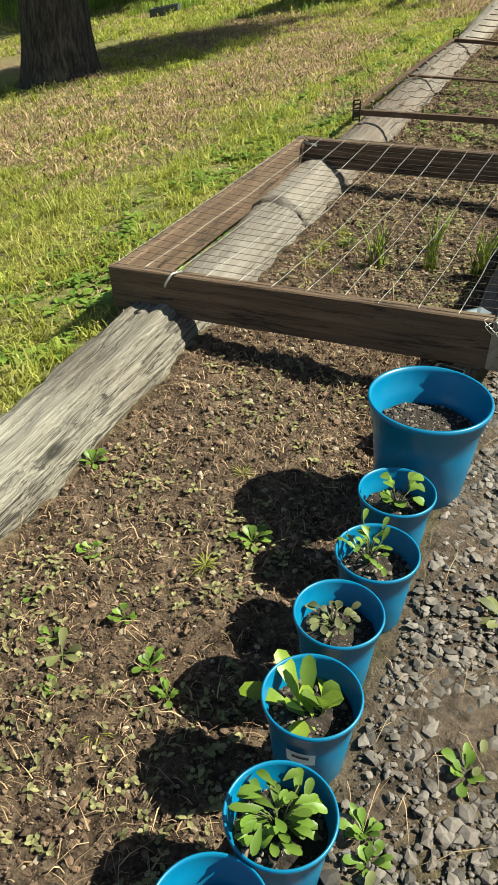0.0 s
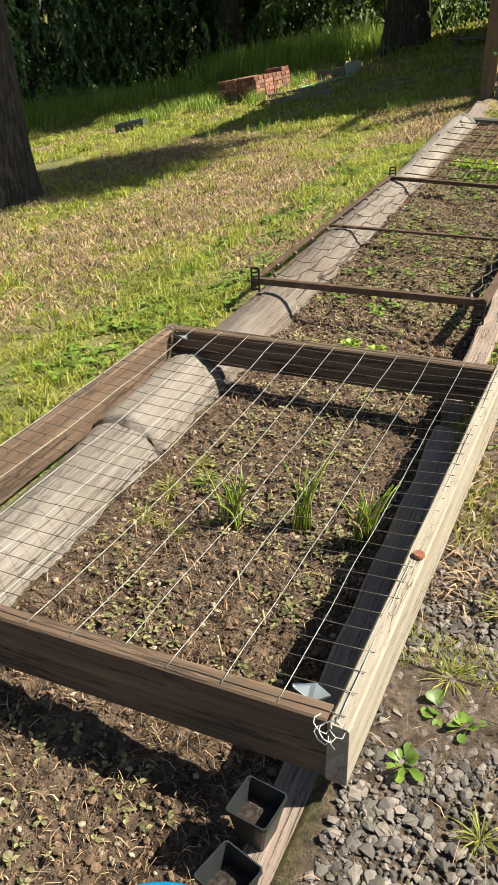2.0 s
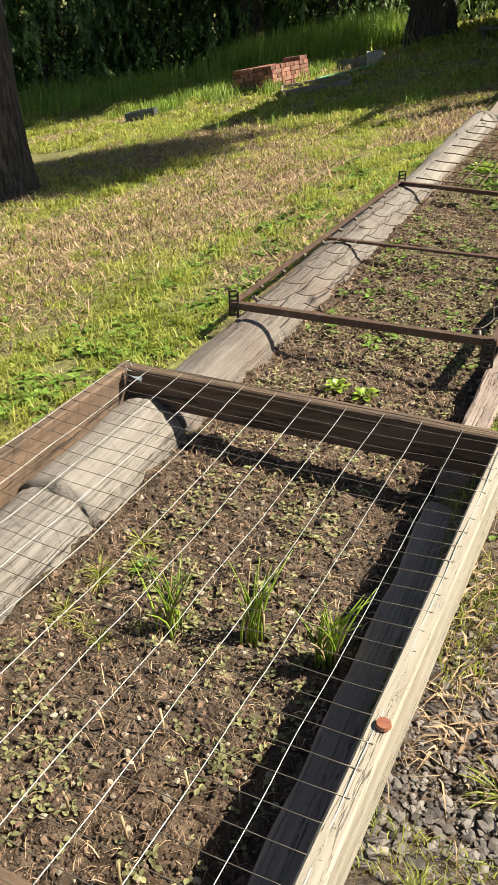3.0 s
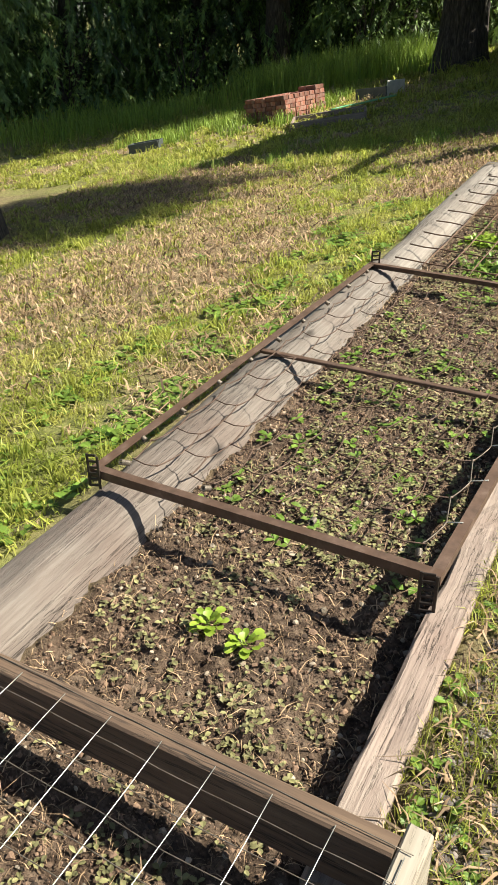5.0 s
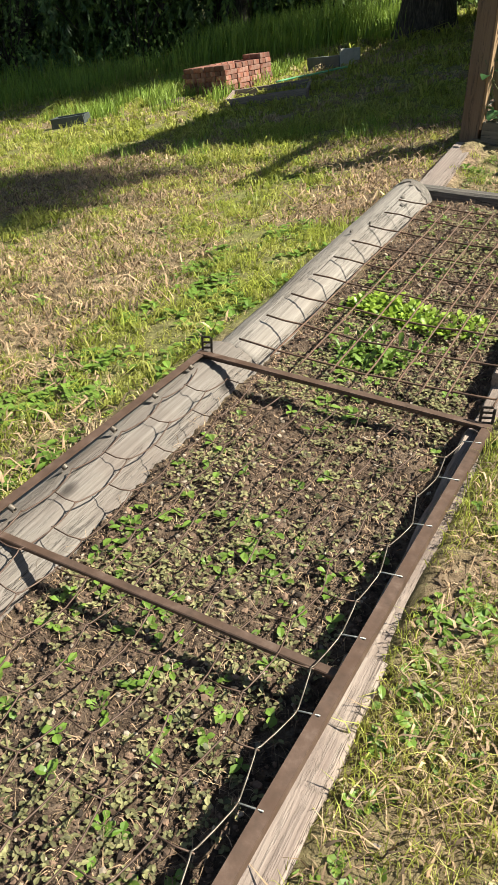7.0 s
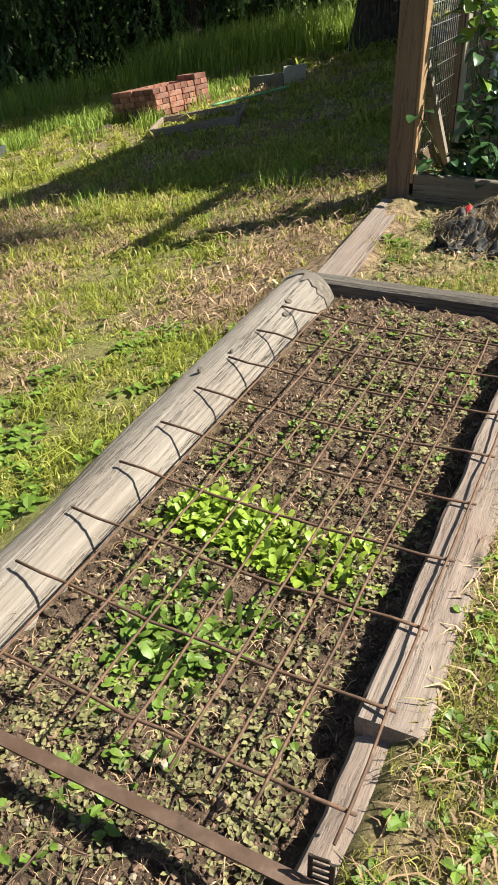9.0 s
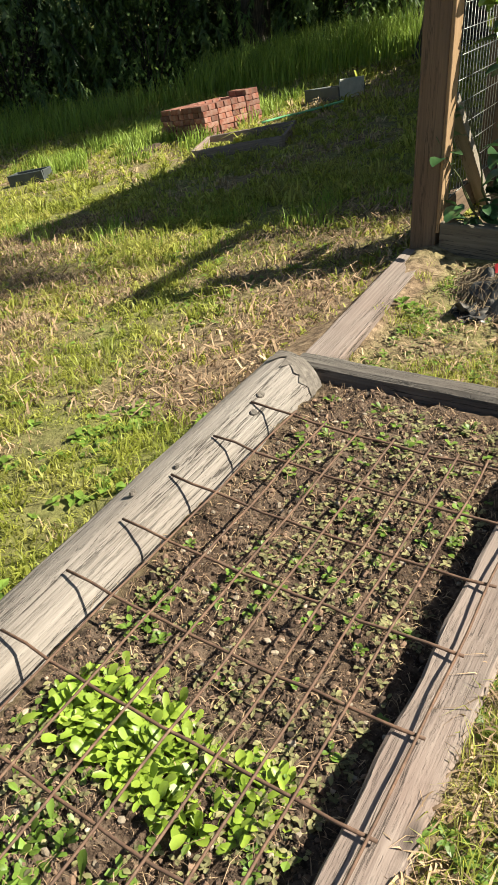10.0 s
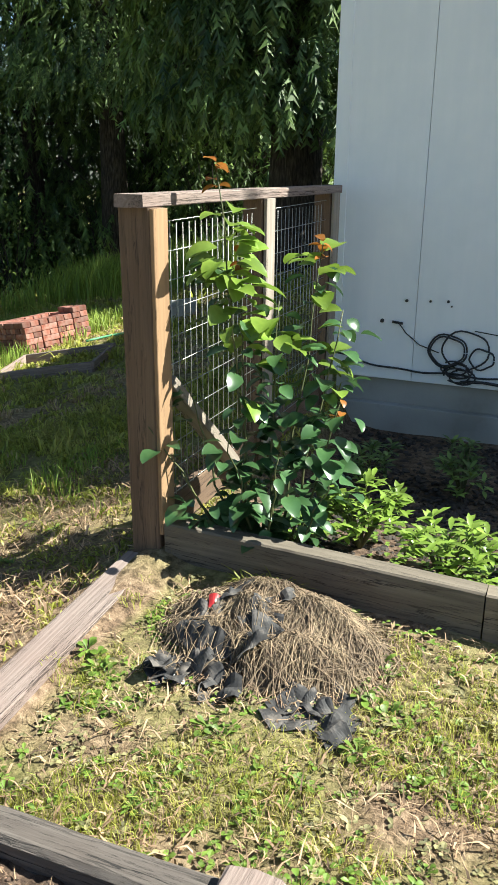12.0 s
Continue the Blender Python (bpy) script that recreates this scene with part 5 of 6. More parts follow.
# ---- straw and fabric heap ----
def heap():
    cx, cy, rx, ry, h = -0.85, 8.88, 0.37, 0.26, 0.12
    root = thing("straw_heap", (cx, cy, land(cx, cy)), "heap of dry straw and torn black landscape fabric", "compost heap")

    def top(u, v):
        q = math.hypot(u, v)
        return land(cx + u * rx, cy + v * ry) - 0.01 + h * max(0, 1 - q * q) * (1 + 0.6 * noise.noise((u * 3, v * 3, 2)) + 0.25 * u)
    n = 26
    vs = [(cx + u * rx, cy + v * ry, top(u, v)) for v in np.linspace(-1.05, 1.05, n) for u in np.linspace(-1.05, 1.05, n)]
    link("mound", vs, [(j * n + i, j * n + i + 1, (j + 1) * n + i + 1, (j + 1) * n + i) for j in range(n - 1) for i in range(n - 1)], STRAWM, None, root, smooth=True)
    r2 = random.Random(8)
    ch = []
    for k in range(6000):
        u, v = r2.gauss(0.22, 0.46), r2.gauss(0.1, 0.46)
        if u * u + v * v > 1.25:
            continue
        a, ln = r2.gauss(-1.2, 0.8), r2.uniform(0.03, 0.17)
        du, dv = math.cos(a) * ln / rx, math.sin(a) * ln / ry
        up = r2.uniform(0.0, 0.022)
        pts = [(cx + (u + du * f) * rx, cy + (v + dv * f) * ry, top(u + du * f, v + dv * f) + up + b) for f, b in ((-0.5, -0.004), (-0.1, 0.012), (0.25, 0.012), (0.5, -0.004))]
        ch.append(tube_data(pts, r2.uniform(0.0007, 0.0015), 3))
    tagged(link("straw", *joined(ch), STRAWM, None, root, "tangled dry straw"), kind="stuff")

    def sheet(x, y, w, l, rot, lift, material, name, label, seed):
        m2, vs = 11, []
        for j in range(m2):
            for i in range(m2):
                u, v = (i / (m2 - 1) - 0.5) * w, (j / (m2 - 1) - 0.5) * l
                e = 1 + 0.5 * noise.noise((u * 9, v * 9, seed))
                px, py = x + (u * math.cos(rot) - v * math.sin(rot)) * e, y + (u * math.sin(rot) + v * math.cos(rot)) * e
                uu, vv = (px - cx) / rx, (py - cy) / ry
                vs.append((px, py, top(uu, vv) + 0.012 + lift * (0.5 + 1.3 * noise.noise((u * 17, v * 17, seed + 3))) + 0.008 * noise.noise((u * 40, v * 40, seed))))
        fs = [(j * m2 + i, j * m2 + i + 1, (j + 1) * m2 + i + 1, (j + 1) * m2 + i) for j in range(m2 - 1) for i in range(m2 - 1)]
        ob = link(name, vs, fs, material, None, root, label)
        sol = ob.modifiers.new("thickness", "SOLIDIFY")
        sol.thickness = 0.002
    for k in range(34):
        a = r2.uniform(0, 6.28)
        px, py = ((r2.uniform(-1.14, -0.82), r2.uniform(8.58, 8.72)), (r2.uniform(-0.68, -0.5), r2.uniform(8.56, 8.68)), (r2.uniform(-1.06, -0.8), r2.uniform(8.7, 8.95)))[k % 3]
        sheet(px, py, r2.uniform(0.06, 0.13), r2.uniform(0.05, 0.10), a, r2.uniform(0.015, 0.05), FABRIC, "fabric_scrap", "torn crumpled black fabric", k + 1)
    sheet(-1.0, 8.62, 0.07, 0.05, 0.2, 0.012, PAPER, "pale_scrap", "pale torn scrap", 6)
    sheet(-1.0, 8.86, 0.05, 0.04, 0.4, 0.03, REDBAG, "bag_scrap", "red plastic scrap", 9)


heap()
for x, y in ((-0.97, 9.12), (-1.03, 9.11), (-0.92, 9.12), (-0.99, 9.09), (-0.88, 9.13)):
    weed(3, x, y, 1.9)


# ---- trees ----
def trunk_data(h, r0, r1, seed, flare=0.5, lean=(0, 0), n=22, rings=26):
    vs, fs = [], []
    for i in range(rings):
        f = i / (rings - 1)
        z = h * f ** 1.5
        r = r0 + (r1 - r0) * f ** 1.2 + r0 * flare * math.exp(-z / 0.35)
        for j in range(n):
            t = 2 * math.pi * j / n
            rr = r * (1 + 0.08 * noise.noise((math.cos(t) * 2.2, math.sin(t) * 2.2, z * 0.4 + seed)) + 0.05 * math.sin(5 * t + seed) * math.exp(-z / 0.5) + 0.035 * noise.noise((math.cos(t) * 9, math.sin(t) * 9, z * 1.5 + seed)))
            vs.append((rr * math.cos(t) + lean[0] * z, rr * math.sin(t) + lean[1] * z, z - 0.12))
    for i in range(rings - 1):
        for j in range(n):
            a, b = i * n + j, i * n + (j + 1) % n
            fs.append((a, b, b + n, a + n))
    fs.append(tuple((rings - 1) * n + j for j in range(n)))
    return vs, fs


def spray(p, az, droop, length, r2, fronds=7):
    """A flat drooping conifer spray of narrow fronds."""
    ca, sa = math.cos(az), math.sin(az)
    vs, fs = [], []
    ang = -droop * 0.3
    q = Vector(p)
    pts = []
    for k in range(5):
        pts.append(q.copy())
        q = q + Vector((ca * math.cos(ang), sa * math.cos(ang), math.sin(ang))) * length / 4
        ang -= droop * 0.32
    side = Vector((-sa, ca, 0))
    for k in range(fronds):
        f = 0.1 + 0.88 * k / (fronds - 1)
        i = min(3, int(f * 4))
        b = pts[i].lerp(pts[i + 1], f * 4 - i)
        d = (pts[i + 1] - pts[i]).normalized()
        for s in (-1, 1):
            w = length * 0.3 * (1 - 0.5 * f) * r2.uniform(0.7, 1.2)
            tip = b + side * s * w * r2.uniform(0.35, 0.95) + d * w * r2.uniform(0.4, 1.2) - Vector((0, 0, w * r2.uniform(0.0, 0.9)))
            o = len(vs)
            vs += [b, b + d * length * r2.uniform(0.09, 0.15), tip]
            fs.append((o, o + 1, o + 2) if s > 0 else (o, o + 2, o + 1))
    return vs, fs


def conifer_mesh(h, rad, n, base, seed):
    r2 = random.Random(seed)
    ch = []
    for k in range(n):
        f = r2.random() ** 1.25
        z = base + (h - base) * f
        az = r2.uniform(0, 6.28)
        out = rad * (1 - f) ** 0.75 * (1 + 0.25 * noise.noise((math.cos(az) * 2, math.sin(az) * 2, z * 0.7 + seed)))
        q = out * r2.uniform(0.45, 1.0) + 0.15
        ch.append(spray((q * math.cos(az), q * math.sin(az), z - 0.28 * q + r2.uniform(-0.2, 0.2)), az + r2.uniform(-0.7, 0.7), r2.uniform(0.6, 1.9), r2.uniform(0.3, 0.8), r2, 9))
    limbs = []
    for k in range(46):
        f = k / 46
        z, az = base + (h - base) * f, k * 2.4
        out = rad * (1 - f) ** 0.75 * 0.85
        limbs.append(tube_data([(0, 0, z), (out * 0.5 * math.cos(az), out * 0.5 * math.sin(az), z + 0.05), (out * math.cos(az), out * math.sin(az), z - 0.28 * out)], [0.05 * (1 - f) + 0.015, 0.03, 0.008], 4))
    return joined(ch), joined(limbs)


CROWNS = []
for k, (h, rad, n, base) in enumerate(((13, 3.0, 2900, 0.7), (15, 3.4, 3100, 1.3), (11, 2.6, 2600, 0.4))):
    crown, limbs = conifer_mesh(h, rad, n, base, k + 1)
    tr = thing("conifer_tree", (0, 0, 0), "tall dark green conifer with drooping sprays at the wood's edge", "tree", "conifers at the wood's edge")
    link("trunk", *joined([trunk_data(h, 0.3, 0.03, k, 0.4, n=14), limbs]), BARK, None, tr, smooth=True)
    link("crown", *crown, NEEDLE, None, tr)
    CROWNS.append(tr)
SPOTS = [(-8.2, 24.6, 1.0), (-6.6, 26.6, 1.15), (-5.0, 29.0, 1.2), (-13.6, 23.0, 1.0), (-12.0, 26.0, 1.15), (-10.3, 27.5, 1.2), (-15.8, 20.3, 1.0), (-17.8, 22.5, 1.1), (-17.0, 17.2, 1.0), (-19.5, 19.0, 1.15), (-18.6, 14.4, 0.95), (-21.0, 16.2, 1.1), (-14.6, 28.0, 1.2), (-20.5, 12.0, 1.0), (-22.5, 20.5, 1.25) , (-8.4, 31.5, 1.3), (-24, 14.5, 1.2), (-18.5, 26.5, 1.3), (-22.5, 10.0, 1.1), (-13.0, 32.0, 1.4)]
for k, (x, y, s) in enumerate(SPOTS):
    m = Matrix.Translation((x, y, land(x, y))) @ Matrix.Rotation(k * 1.9, 4, "Z") @ Matrix.Diagonal((s, s, s, 1))
    if k < 3:
        CROWNS[k].matrix_basis = m
    else:
        c = copy_thing(CROWNS[k % 3], m)
        c.scale = (s, s, s)


def big_tree(x, y, h, r0, label, seed, crown=None, lean=(0, 0)):
    root = thing("big_tree", (x, y, land(x, y)), label, "tree")
    m = Matrix.Translation((x, y, land(x, y)))
    link("trunk", *trunk_data(h, r0, r0 * 0.25, seed, 0.35, lean, 30, 40), BARK, m, root, smooth=True)
    if crown:
        z0, rad, n = crown
        r2 = random.Random(seed)
        ch, limbs = [], []
        for k in range(14):
            az, z = k * 2.4, z0 + (h - z0) * k / 15
            e = Vector((math.cos(az), math.sin(az), 0.25)) * rad * (1 - 0.6 * k / 14)
            b = Vector((lean[0] * z, lean[1] * z, z))
            limbs.append(tube_data([b, b + e * 0.5, b + e], [0.09, 0.06, 0.02], 6))
        for k in range(n):
            az, f = r2.uniform(0, 6.28), r2.random() ** (2.0 if z0 < 5 else 1.0)
            q = rad * (1 - 0.65 * f) * math.sqrt(r2.random()) * (1 + 0.4 * noise.noise((math.cos(az) * 1.5, math.sin(az) * 1.5, f * 5 + seed)))
            z = z0 + (h - z0) * f + r2.uniform(-0.3, 0.3)
            ch.append(spray((q * math.cos(az) + lean[0] * z, q * math.sin(az) + lean[1] * z, z), az + r2.uniform(-1, 1), r2.uniform(0.5, 1.6), r2.uniform(0.32, 0.7), r2, 7))
        for k in range(2400 if z0 == 4.4 else 0):
            az, q = r2.uniform(-3.0, 0.3), r2.uniform(0.55, 2.5)
            ch.append(spray((q * math.cos(az), q * math.sin(az), r2.uniform(2.3, 6.0)), az + r2.uniform(-0.8, 0.8), r2.uniform(0.8, 1.9), r2.uniform(0.35, 0.75), r2, 7))
        tagged(link("limb", *joined(limbs), BARK, m, root), kind="stuff")
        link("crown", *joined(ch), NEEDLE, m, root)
    return root


big_tree(-5.72, 7.25, 13, 0.36, "thick furrowed brown tree trunk standing on the lawn", 3, (7.5, 3.2, 1500))
big_tree(-5.0, 18.9, 15, 0.46, "massive dark conifer trunk at the edge of the wood", 5, (4.4, 3.1, 6000))
# The second-next tree is hidden by the house; added to shade the far lawn.
big_tree(-3.2, 21.8, 15, 0.3, "unseen conifer added behind the white house to shade the far lawn", 13, (6.6, 2.7, 3000))
big_tree(-10.75, 22.3, 15, 0.34, "dark conifer trunk behind the brick pile", 7, (4.0, 2.8, 4200))
# Out of view; added so that its high crown shades a patch of lawn.
big_tree(9.9, 14.95, 20.2, 0.12, "unseen slender conifer added beyond the white house to shade the lawn", 11, (17.0, 1.3, 4200))


def bush(x, y, w, h, n, seed, material=BUSHL, label="leafy green undergrowth bush at the wood's edge"):
    r2 = random.Random(seed)
    z = land(x, y)
    root = thing("bush", (x, y, z), label, "bush", "bushes at the wood's edge")
    lv, st = [], []
    for k in range(n):
        az, f = r2.uniform(0, 6.28), r2.random()
        q = w * math.sqrt(r2.random()) * (1 + 0.35 * noise.noise((math.cos(az) * 2, math.sin(az) * 2, f * 4 + seed))) * math.sqrt(max(0.05, 1 - (f * 0.95) ** 2))
        p = Vector((q * math.cos(az), q * math.sin(az), 0.1 + h * f))
        lv.append(leaf_data(p, r2.uniform(0, 6.28), r2.uniform(-0.9, 0.5), r2.uniform(0.06, 0.13), r2.uniform(0.04, 0.075), 0.7))
    for k in range(12):
        az = k * 2.4
        st.append(tube_data([(0, 0, -0.05), (w * 0.3 * math.cos(az), w * 0.3 * math.sin(az), h * 0.5), (w * 0.6 * math.cos(az), w * 0.6 * math.sin(az), h * 0.85)], [0.025, 0.015, 0.006], 5))
    tagged(link("woody_stem", *joined(st), BARK, Matrix.Translation((x, y, z)), root), kind="stuff")
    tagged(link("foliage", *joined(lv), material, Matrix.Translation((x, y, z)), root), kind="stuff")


for k, (x, y, w, h) in enumerate(((-8.4, 22.6, 1.5, 2.6), (-10.0, 24.6, 1.6, 2.6), (-6.6, 23.2, 1.3, 2.2), (-12.6, 20.9, 1.4, 2.0), (-14.6, 18.6, 1.4, 2.0), (-15.2, 15.6, 1.4, 1.9), (-16.5, 13.0, 1.5, 2.0), (-3.4, 20.3, 1.2, 1.5), (-2.4, 22.3, 1.4, 2.4), (-5.6, 24.5, 1.5, 2.6), (-11.5, 22.8, 1.4, 2.2), (-13.6, 21.3, 1.5, 2.3))):
    bush(x, y, w, h, 900, k + 40)


# ---- lawn, straw, gravel and crumbs ----
def blades(name, pts, heights, widths, material, label, lean=0.5, seed=1, kind_of="grass"):
    """Many bent blades of grass in one sheet of stuff."""
    g = np.random.default_rng(seed)
    p = np.array(pts, dtype=np.float64)
    n = len(p)
    az, tw = g.uniform(0, 2 * np.pi, n), g.uniform(0, 2 * np.pi, n)
    h, w = np.array(heights), np.array(widths)
    ln = g.uniform(0.1, 1.0, n) * lean
    d = np.stack([np.cos(az), np.sin(az), np.zeros(n)], 1)
    s = np.stack([np.cos(tw), np.sin(tw), np.zeros(n)], 1) * (w / 2)[:, None]
    up = np.array([0, 0, 1.0])
    mid = p + d * (ln * h * 0.3)[:, None] + up * (h * 0.55)[:, None]
    tip = p + d * (ln * h)[:, None] + up * (h * np.clip(1 - 0.55 * ln, 0.12, 1))[:, None]
    vs = np.empty((n, 5, 3))
    vs[:, 0], vs[:, 1], vs[:, 2], vs[:, 3], vs[:, 4] = p - s, p + s, mid + s * 0.8, mid - s * 0.8, tip
    me = bpy.data.meshes.new(name)
    me.vertices.add(n * 5)
    me.vertices.foreach_set("co", vs.ravel())
    o = np.arange(n) * 5
    loops = np.stack([o, o + 1, o + 2, o + 3, o + 3, o + 2, o + 4], 1).ravel()
    me.loops.add(n * 7)
    me.loops.foreach_set("vertex_index", loops)
    me.polygons.add(n * 2)
    me.polygons.foreach_set("loop_start", np.stack([np.arange(n) * 7, np.arange(n) * 7 + 4], 1).ravel())
    me.update(calc_edges=True)
    me.materials.append(material)
    return tagged(new(name, me), label, kind_of, kind="stuff")


def soil_top(x, y):
    return land(x, y) + 0.017 * noise.noise((x * 7, y * 7, 0)) + 0.013 * noise.noise((x * 22, y * 22, 5)) + 0.011 * noise.noise((x * 48, y * 48, 9))


def worn_at(x, y):
    path = smooth01(-3.4, -2.6, x) * (1 - smooth01(-2.25, -1.75, x)) * smooth01(3.4, 5, y) * (1 - smooth01(6.4, 7.8, y))
    v = 0.85 * smooth01(-0.25, 0.5, noise.noise((x * 0.75, y * 0.5, 21)) + 0.4 * noise.noise((x * 2.5, y * 2.5, 4)) + 0.35 * noise.noise((x * 8, y * 8, 14)) + 0.5 * path + 0.24 * smooth01(-6.5, -5, x) * (1 - smooth01(-2.6, -2.0, x)) * smooth01(3, 5, y) * (1 - smooth01(6.6, 8, y)) + 0.06)
    if y > 7.6:
        v = max(v, smooth01(-2.45, -1.85, x) * (1 - smooth01(8.9, 9.3, y)))
    return v


def lawn():
    g = random.Random(31)
    green, gh, gw, dry, dh, dw = [], [], [], [], [], []

    def scatter(n, x0, x1, y0, y1, hs, ws, per=9):
        """Tufts of grass, each of a few blades of about one height, thin where the lawn is worn."""
        for k in range(n // per):
            cx, cy = g.uniform(x0, x1), g.uniform(y0, y1)
            wn = worn_at(cx, cy)
            cl = 0.5 + 0.75 * noise.noise((cx * 2.6, cy * 2.6, 2)) + 0.6 * noise.noise((cx * 9, cy * 9, 6))
            if cl < 0.3 and g.random() < 0.6:
                continue
            tuft = g.choice((0.5, 0.7, 0.9, 1.0, 1.3, 2.0)) * (1 - 0.4 * wn)
            dead = g.random() < wn * 0.62 + 0.1 * (cl < 0.4)
            if dead and g.random() < (0.85 if cy > 7.5 and cx > -2.7 else 0.45):
                continue
            spread = 0.012 + 0.3 * hs * g.random()
            for j in range(per):
                x, y = cx + g.gauss(0, spread), cy + g.gauss(0, spread)
                if (x > log_in(y) - (0.3 if y < 3.26 else 0.272) and y < 7.95) or (x > -1.53 and 7.9 < y < 9.2) or x > -1.33:
                    continue
                if math.hypot(x + 5.72, y - 7.25) < 0.55:
                    continue
                z = land(x, y) + 0.02 * noise.noise((x * 3, y * 3, 1)) - 0.003
                if dead:
                    dry.append((x, y, z))
                    dh.append(hs * g.uniform(0.5, 1.2))
                    dw.append(ws * 0.8)
                else:
                    green.append((x, y, z))
                    gh.append(hs * (0.35 + 1.1 * max(0, cl)) * tuft * g.uniform(0.6, 1.25))
                    gw.append(ws * g.uniform(0.7, 1.4))
    scatter(105000, -3.6, -1.36, 1.2, 8.2, 0.04, 0.0056)
    scatter(80000, -6.5, -3.0, 2.5, 11, 0.052, 0.0095)
    scatter(38000, -3.6, -1.4, 8.2, 12, 0.045, 0.0075)
    scatter(65000, -11, -2.2, 10, 17.5, 0.07, 0.015)
    scatter(30000, -16, -3, 14, 23, 0.13, 0.02)
    blades("lawn_grass", green, gh, gw, BLADE, "short sunlit lawn grass with bare patches", 1.7, 1)
    blades("dry_grass", dry, dh, dw, DRYBLADE, "pale dead grass lying in the worn lawn", 1.5, 2)
    st, sh, sw = [], [], []
    for k in range(60000):
        x, y = g.uniform(-6.2, -1.38), g.uniform(1.5, 10.5)
        if worn_at(x, y) > 0.15 + g.random() * 0.8 and x < log_in(y) - 0.3:
            st.append((x, y, land(x, y) + 0.02 * noise.noise((x * 3, y * 3, 1)) + g.uniform(0.002, 0.016)))
            sh.append(g.uniform(0.02, 0.075))
            sw.append(g.choice((0.003, 0.004, 0.006, 0.011)))
    blades("lawn_straw", st, sh, sw, THATCH, "brown dry straw and clippings strewn over the worn lawn", 3.2, 3, "straw")
    t, th, tw = [], [], []
    for k in range(15000):
        x = g.uniform(-14, -5.2)
        y = 19.6 + 0.16 * (x + 8) + g.gauss(0, 0.7) if x > -9.8 else g.uniform(15.0, 19) - 0.62 * (x + 10) * 0 + g.gauss(0, 0.5)
        if x < -9.8 and (y < 16.2 - 0.75 * (-9.8 - x) * 0.6 or g.random() < 0.55):
            continue
        t.append((x, y, land(x, y) - 0.02))
        th.append(g.uniform(0.35, 0.95) * (1 if -9.8 < x < -6.2 else 0.7))
        tw.append(g.uniform(0.012, 0.022))
    blades("tall_grass", t, th, tw, TALL, "tall uncut meadow grass along the wood's edge", 0.5, 4)
    e, eh, ew = [], [], []
    for k in range(11000):
        x, y = g.uniform(-8.6, -5.6), g.uniform(12.6, 16.5)
        if noise.noise((x * 1.4, y * 1.4, 3)) > 0.05:
            e.append((x, y, land(x, y) - 0.01))
            eh.append(g.uniform(0.1, 0.3))
            ew.append(0.011)
    for k in range(5000):
        x = g.uniform(-6, -1.9)
        y = 10.0 + g.gauss(0, 0.25)
        if noise.noise((x * 3, y * 3, 9)) > 0.1:
            e.append((x, y, land(x, y) - 0.01))
            eh.append(g.uniform(0.06, 0.16))
            ew.append(0.006)
    blades("rough_grass", e, eh, ew, TALL, "longer rough grass tufts on the lawn", 0.6, 5)
    r, rh, rw = [], [], []
    for k in range(170000):
        x, y = g.uniform(-1.35, 0.9), g.uniform(2.2, 9.05)
        if y < 7.98 and x < beam_in(y) + (0.07 if 3.1 < y < 6.1 else 0.115):
            continue
        v = noise.noise((x * 2.6, y * 2.6, 15)) + 0.4 * noise.noise((x * 9, y * 9, 2))
        if y < 4.4:
            v -= 0.12
        if y > 8:
            v -= 0.24 + 0.3 * smooth01(-0.35, 0.1, x) * (1 - smooth01(8.4, 8.8, y))
        if v > -0.2 and math.hypot((x + 0.82) / 0.38, (y - 8.85) / 0.29) > 1:
            r.append((x, y, land(x, y) - 0.002))
            rh.append(g.uniform(0.015, 0.055) * (1.35 if v > 0.2 else 1))
            rw.append(g.uniform(0.0018, 0.0034))
    blades("path_grass", r, rh, rw, BLADE, "thin grass growing beside the beds", 1.2, 6)
    lp, lh, lw = [], [], []
    for k in range(26000):
        y = g.uniform(0.3, 7.9)
        x = g.uniform(log_in(y) + 0.01, beam_in(y) - 0.02)
        lp.append((x, y, soil_top(x, y) + g.uniform(0.001, 0.005)))
        lh.append(g.uniform(0.006, 0.024))
        lw.append(g.choice((0.0012, 0.0016, 0.0022, 0.003)))
    q, qh, qw = [], [], []
    for k in range(9000):
        x, y = g.uniform(-1.35, 0.8), g.uniform(0.3, 9.0)
        inb = log_in(y) < x < beam_in(y) and y < 7.9
        if inb and g.random() < 0.75:
            continue
        if beam_in(y) - 0.02 < x < beam_in(y) + 0.1 and y < 8:
            continue
        q.append((x, y, land(x, y) + 0.004))
        qh.append(g.uniform(0.015, 0.05))
        qw.append(0.0018)
    for k in range(30000):
        y = g.uniform(2.4, 9.1)
        x = g.uniform(beam_in(y) + 0.1, 0.65) if y < 8 else g.uniform(-1.26, 0.7)
        q.append((x, y, land(x, y) + g.uniform(0.002, 0.012)))
        qh.append(g.uniform(0.012, 0.04))
        qw.append(g.choice((0.002, 0.003, 0.005, 0.007)))
    blades("bed_litter", lp, lh, lw, THATCH, "short dry bits of straw matted on the bed soil", 3.2, 8, "litter")
    blades("ground_litter", q, qh, qw, THATCH, "dry stalks and litter on the bare ground", 3.0, 7, "litter")


lawn()


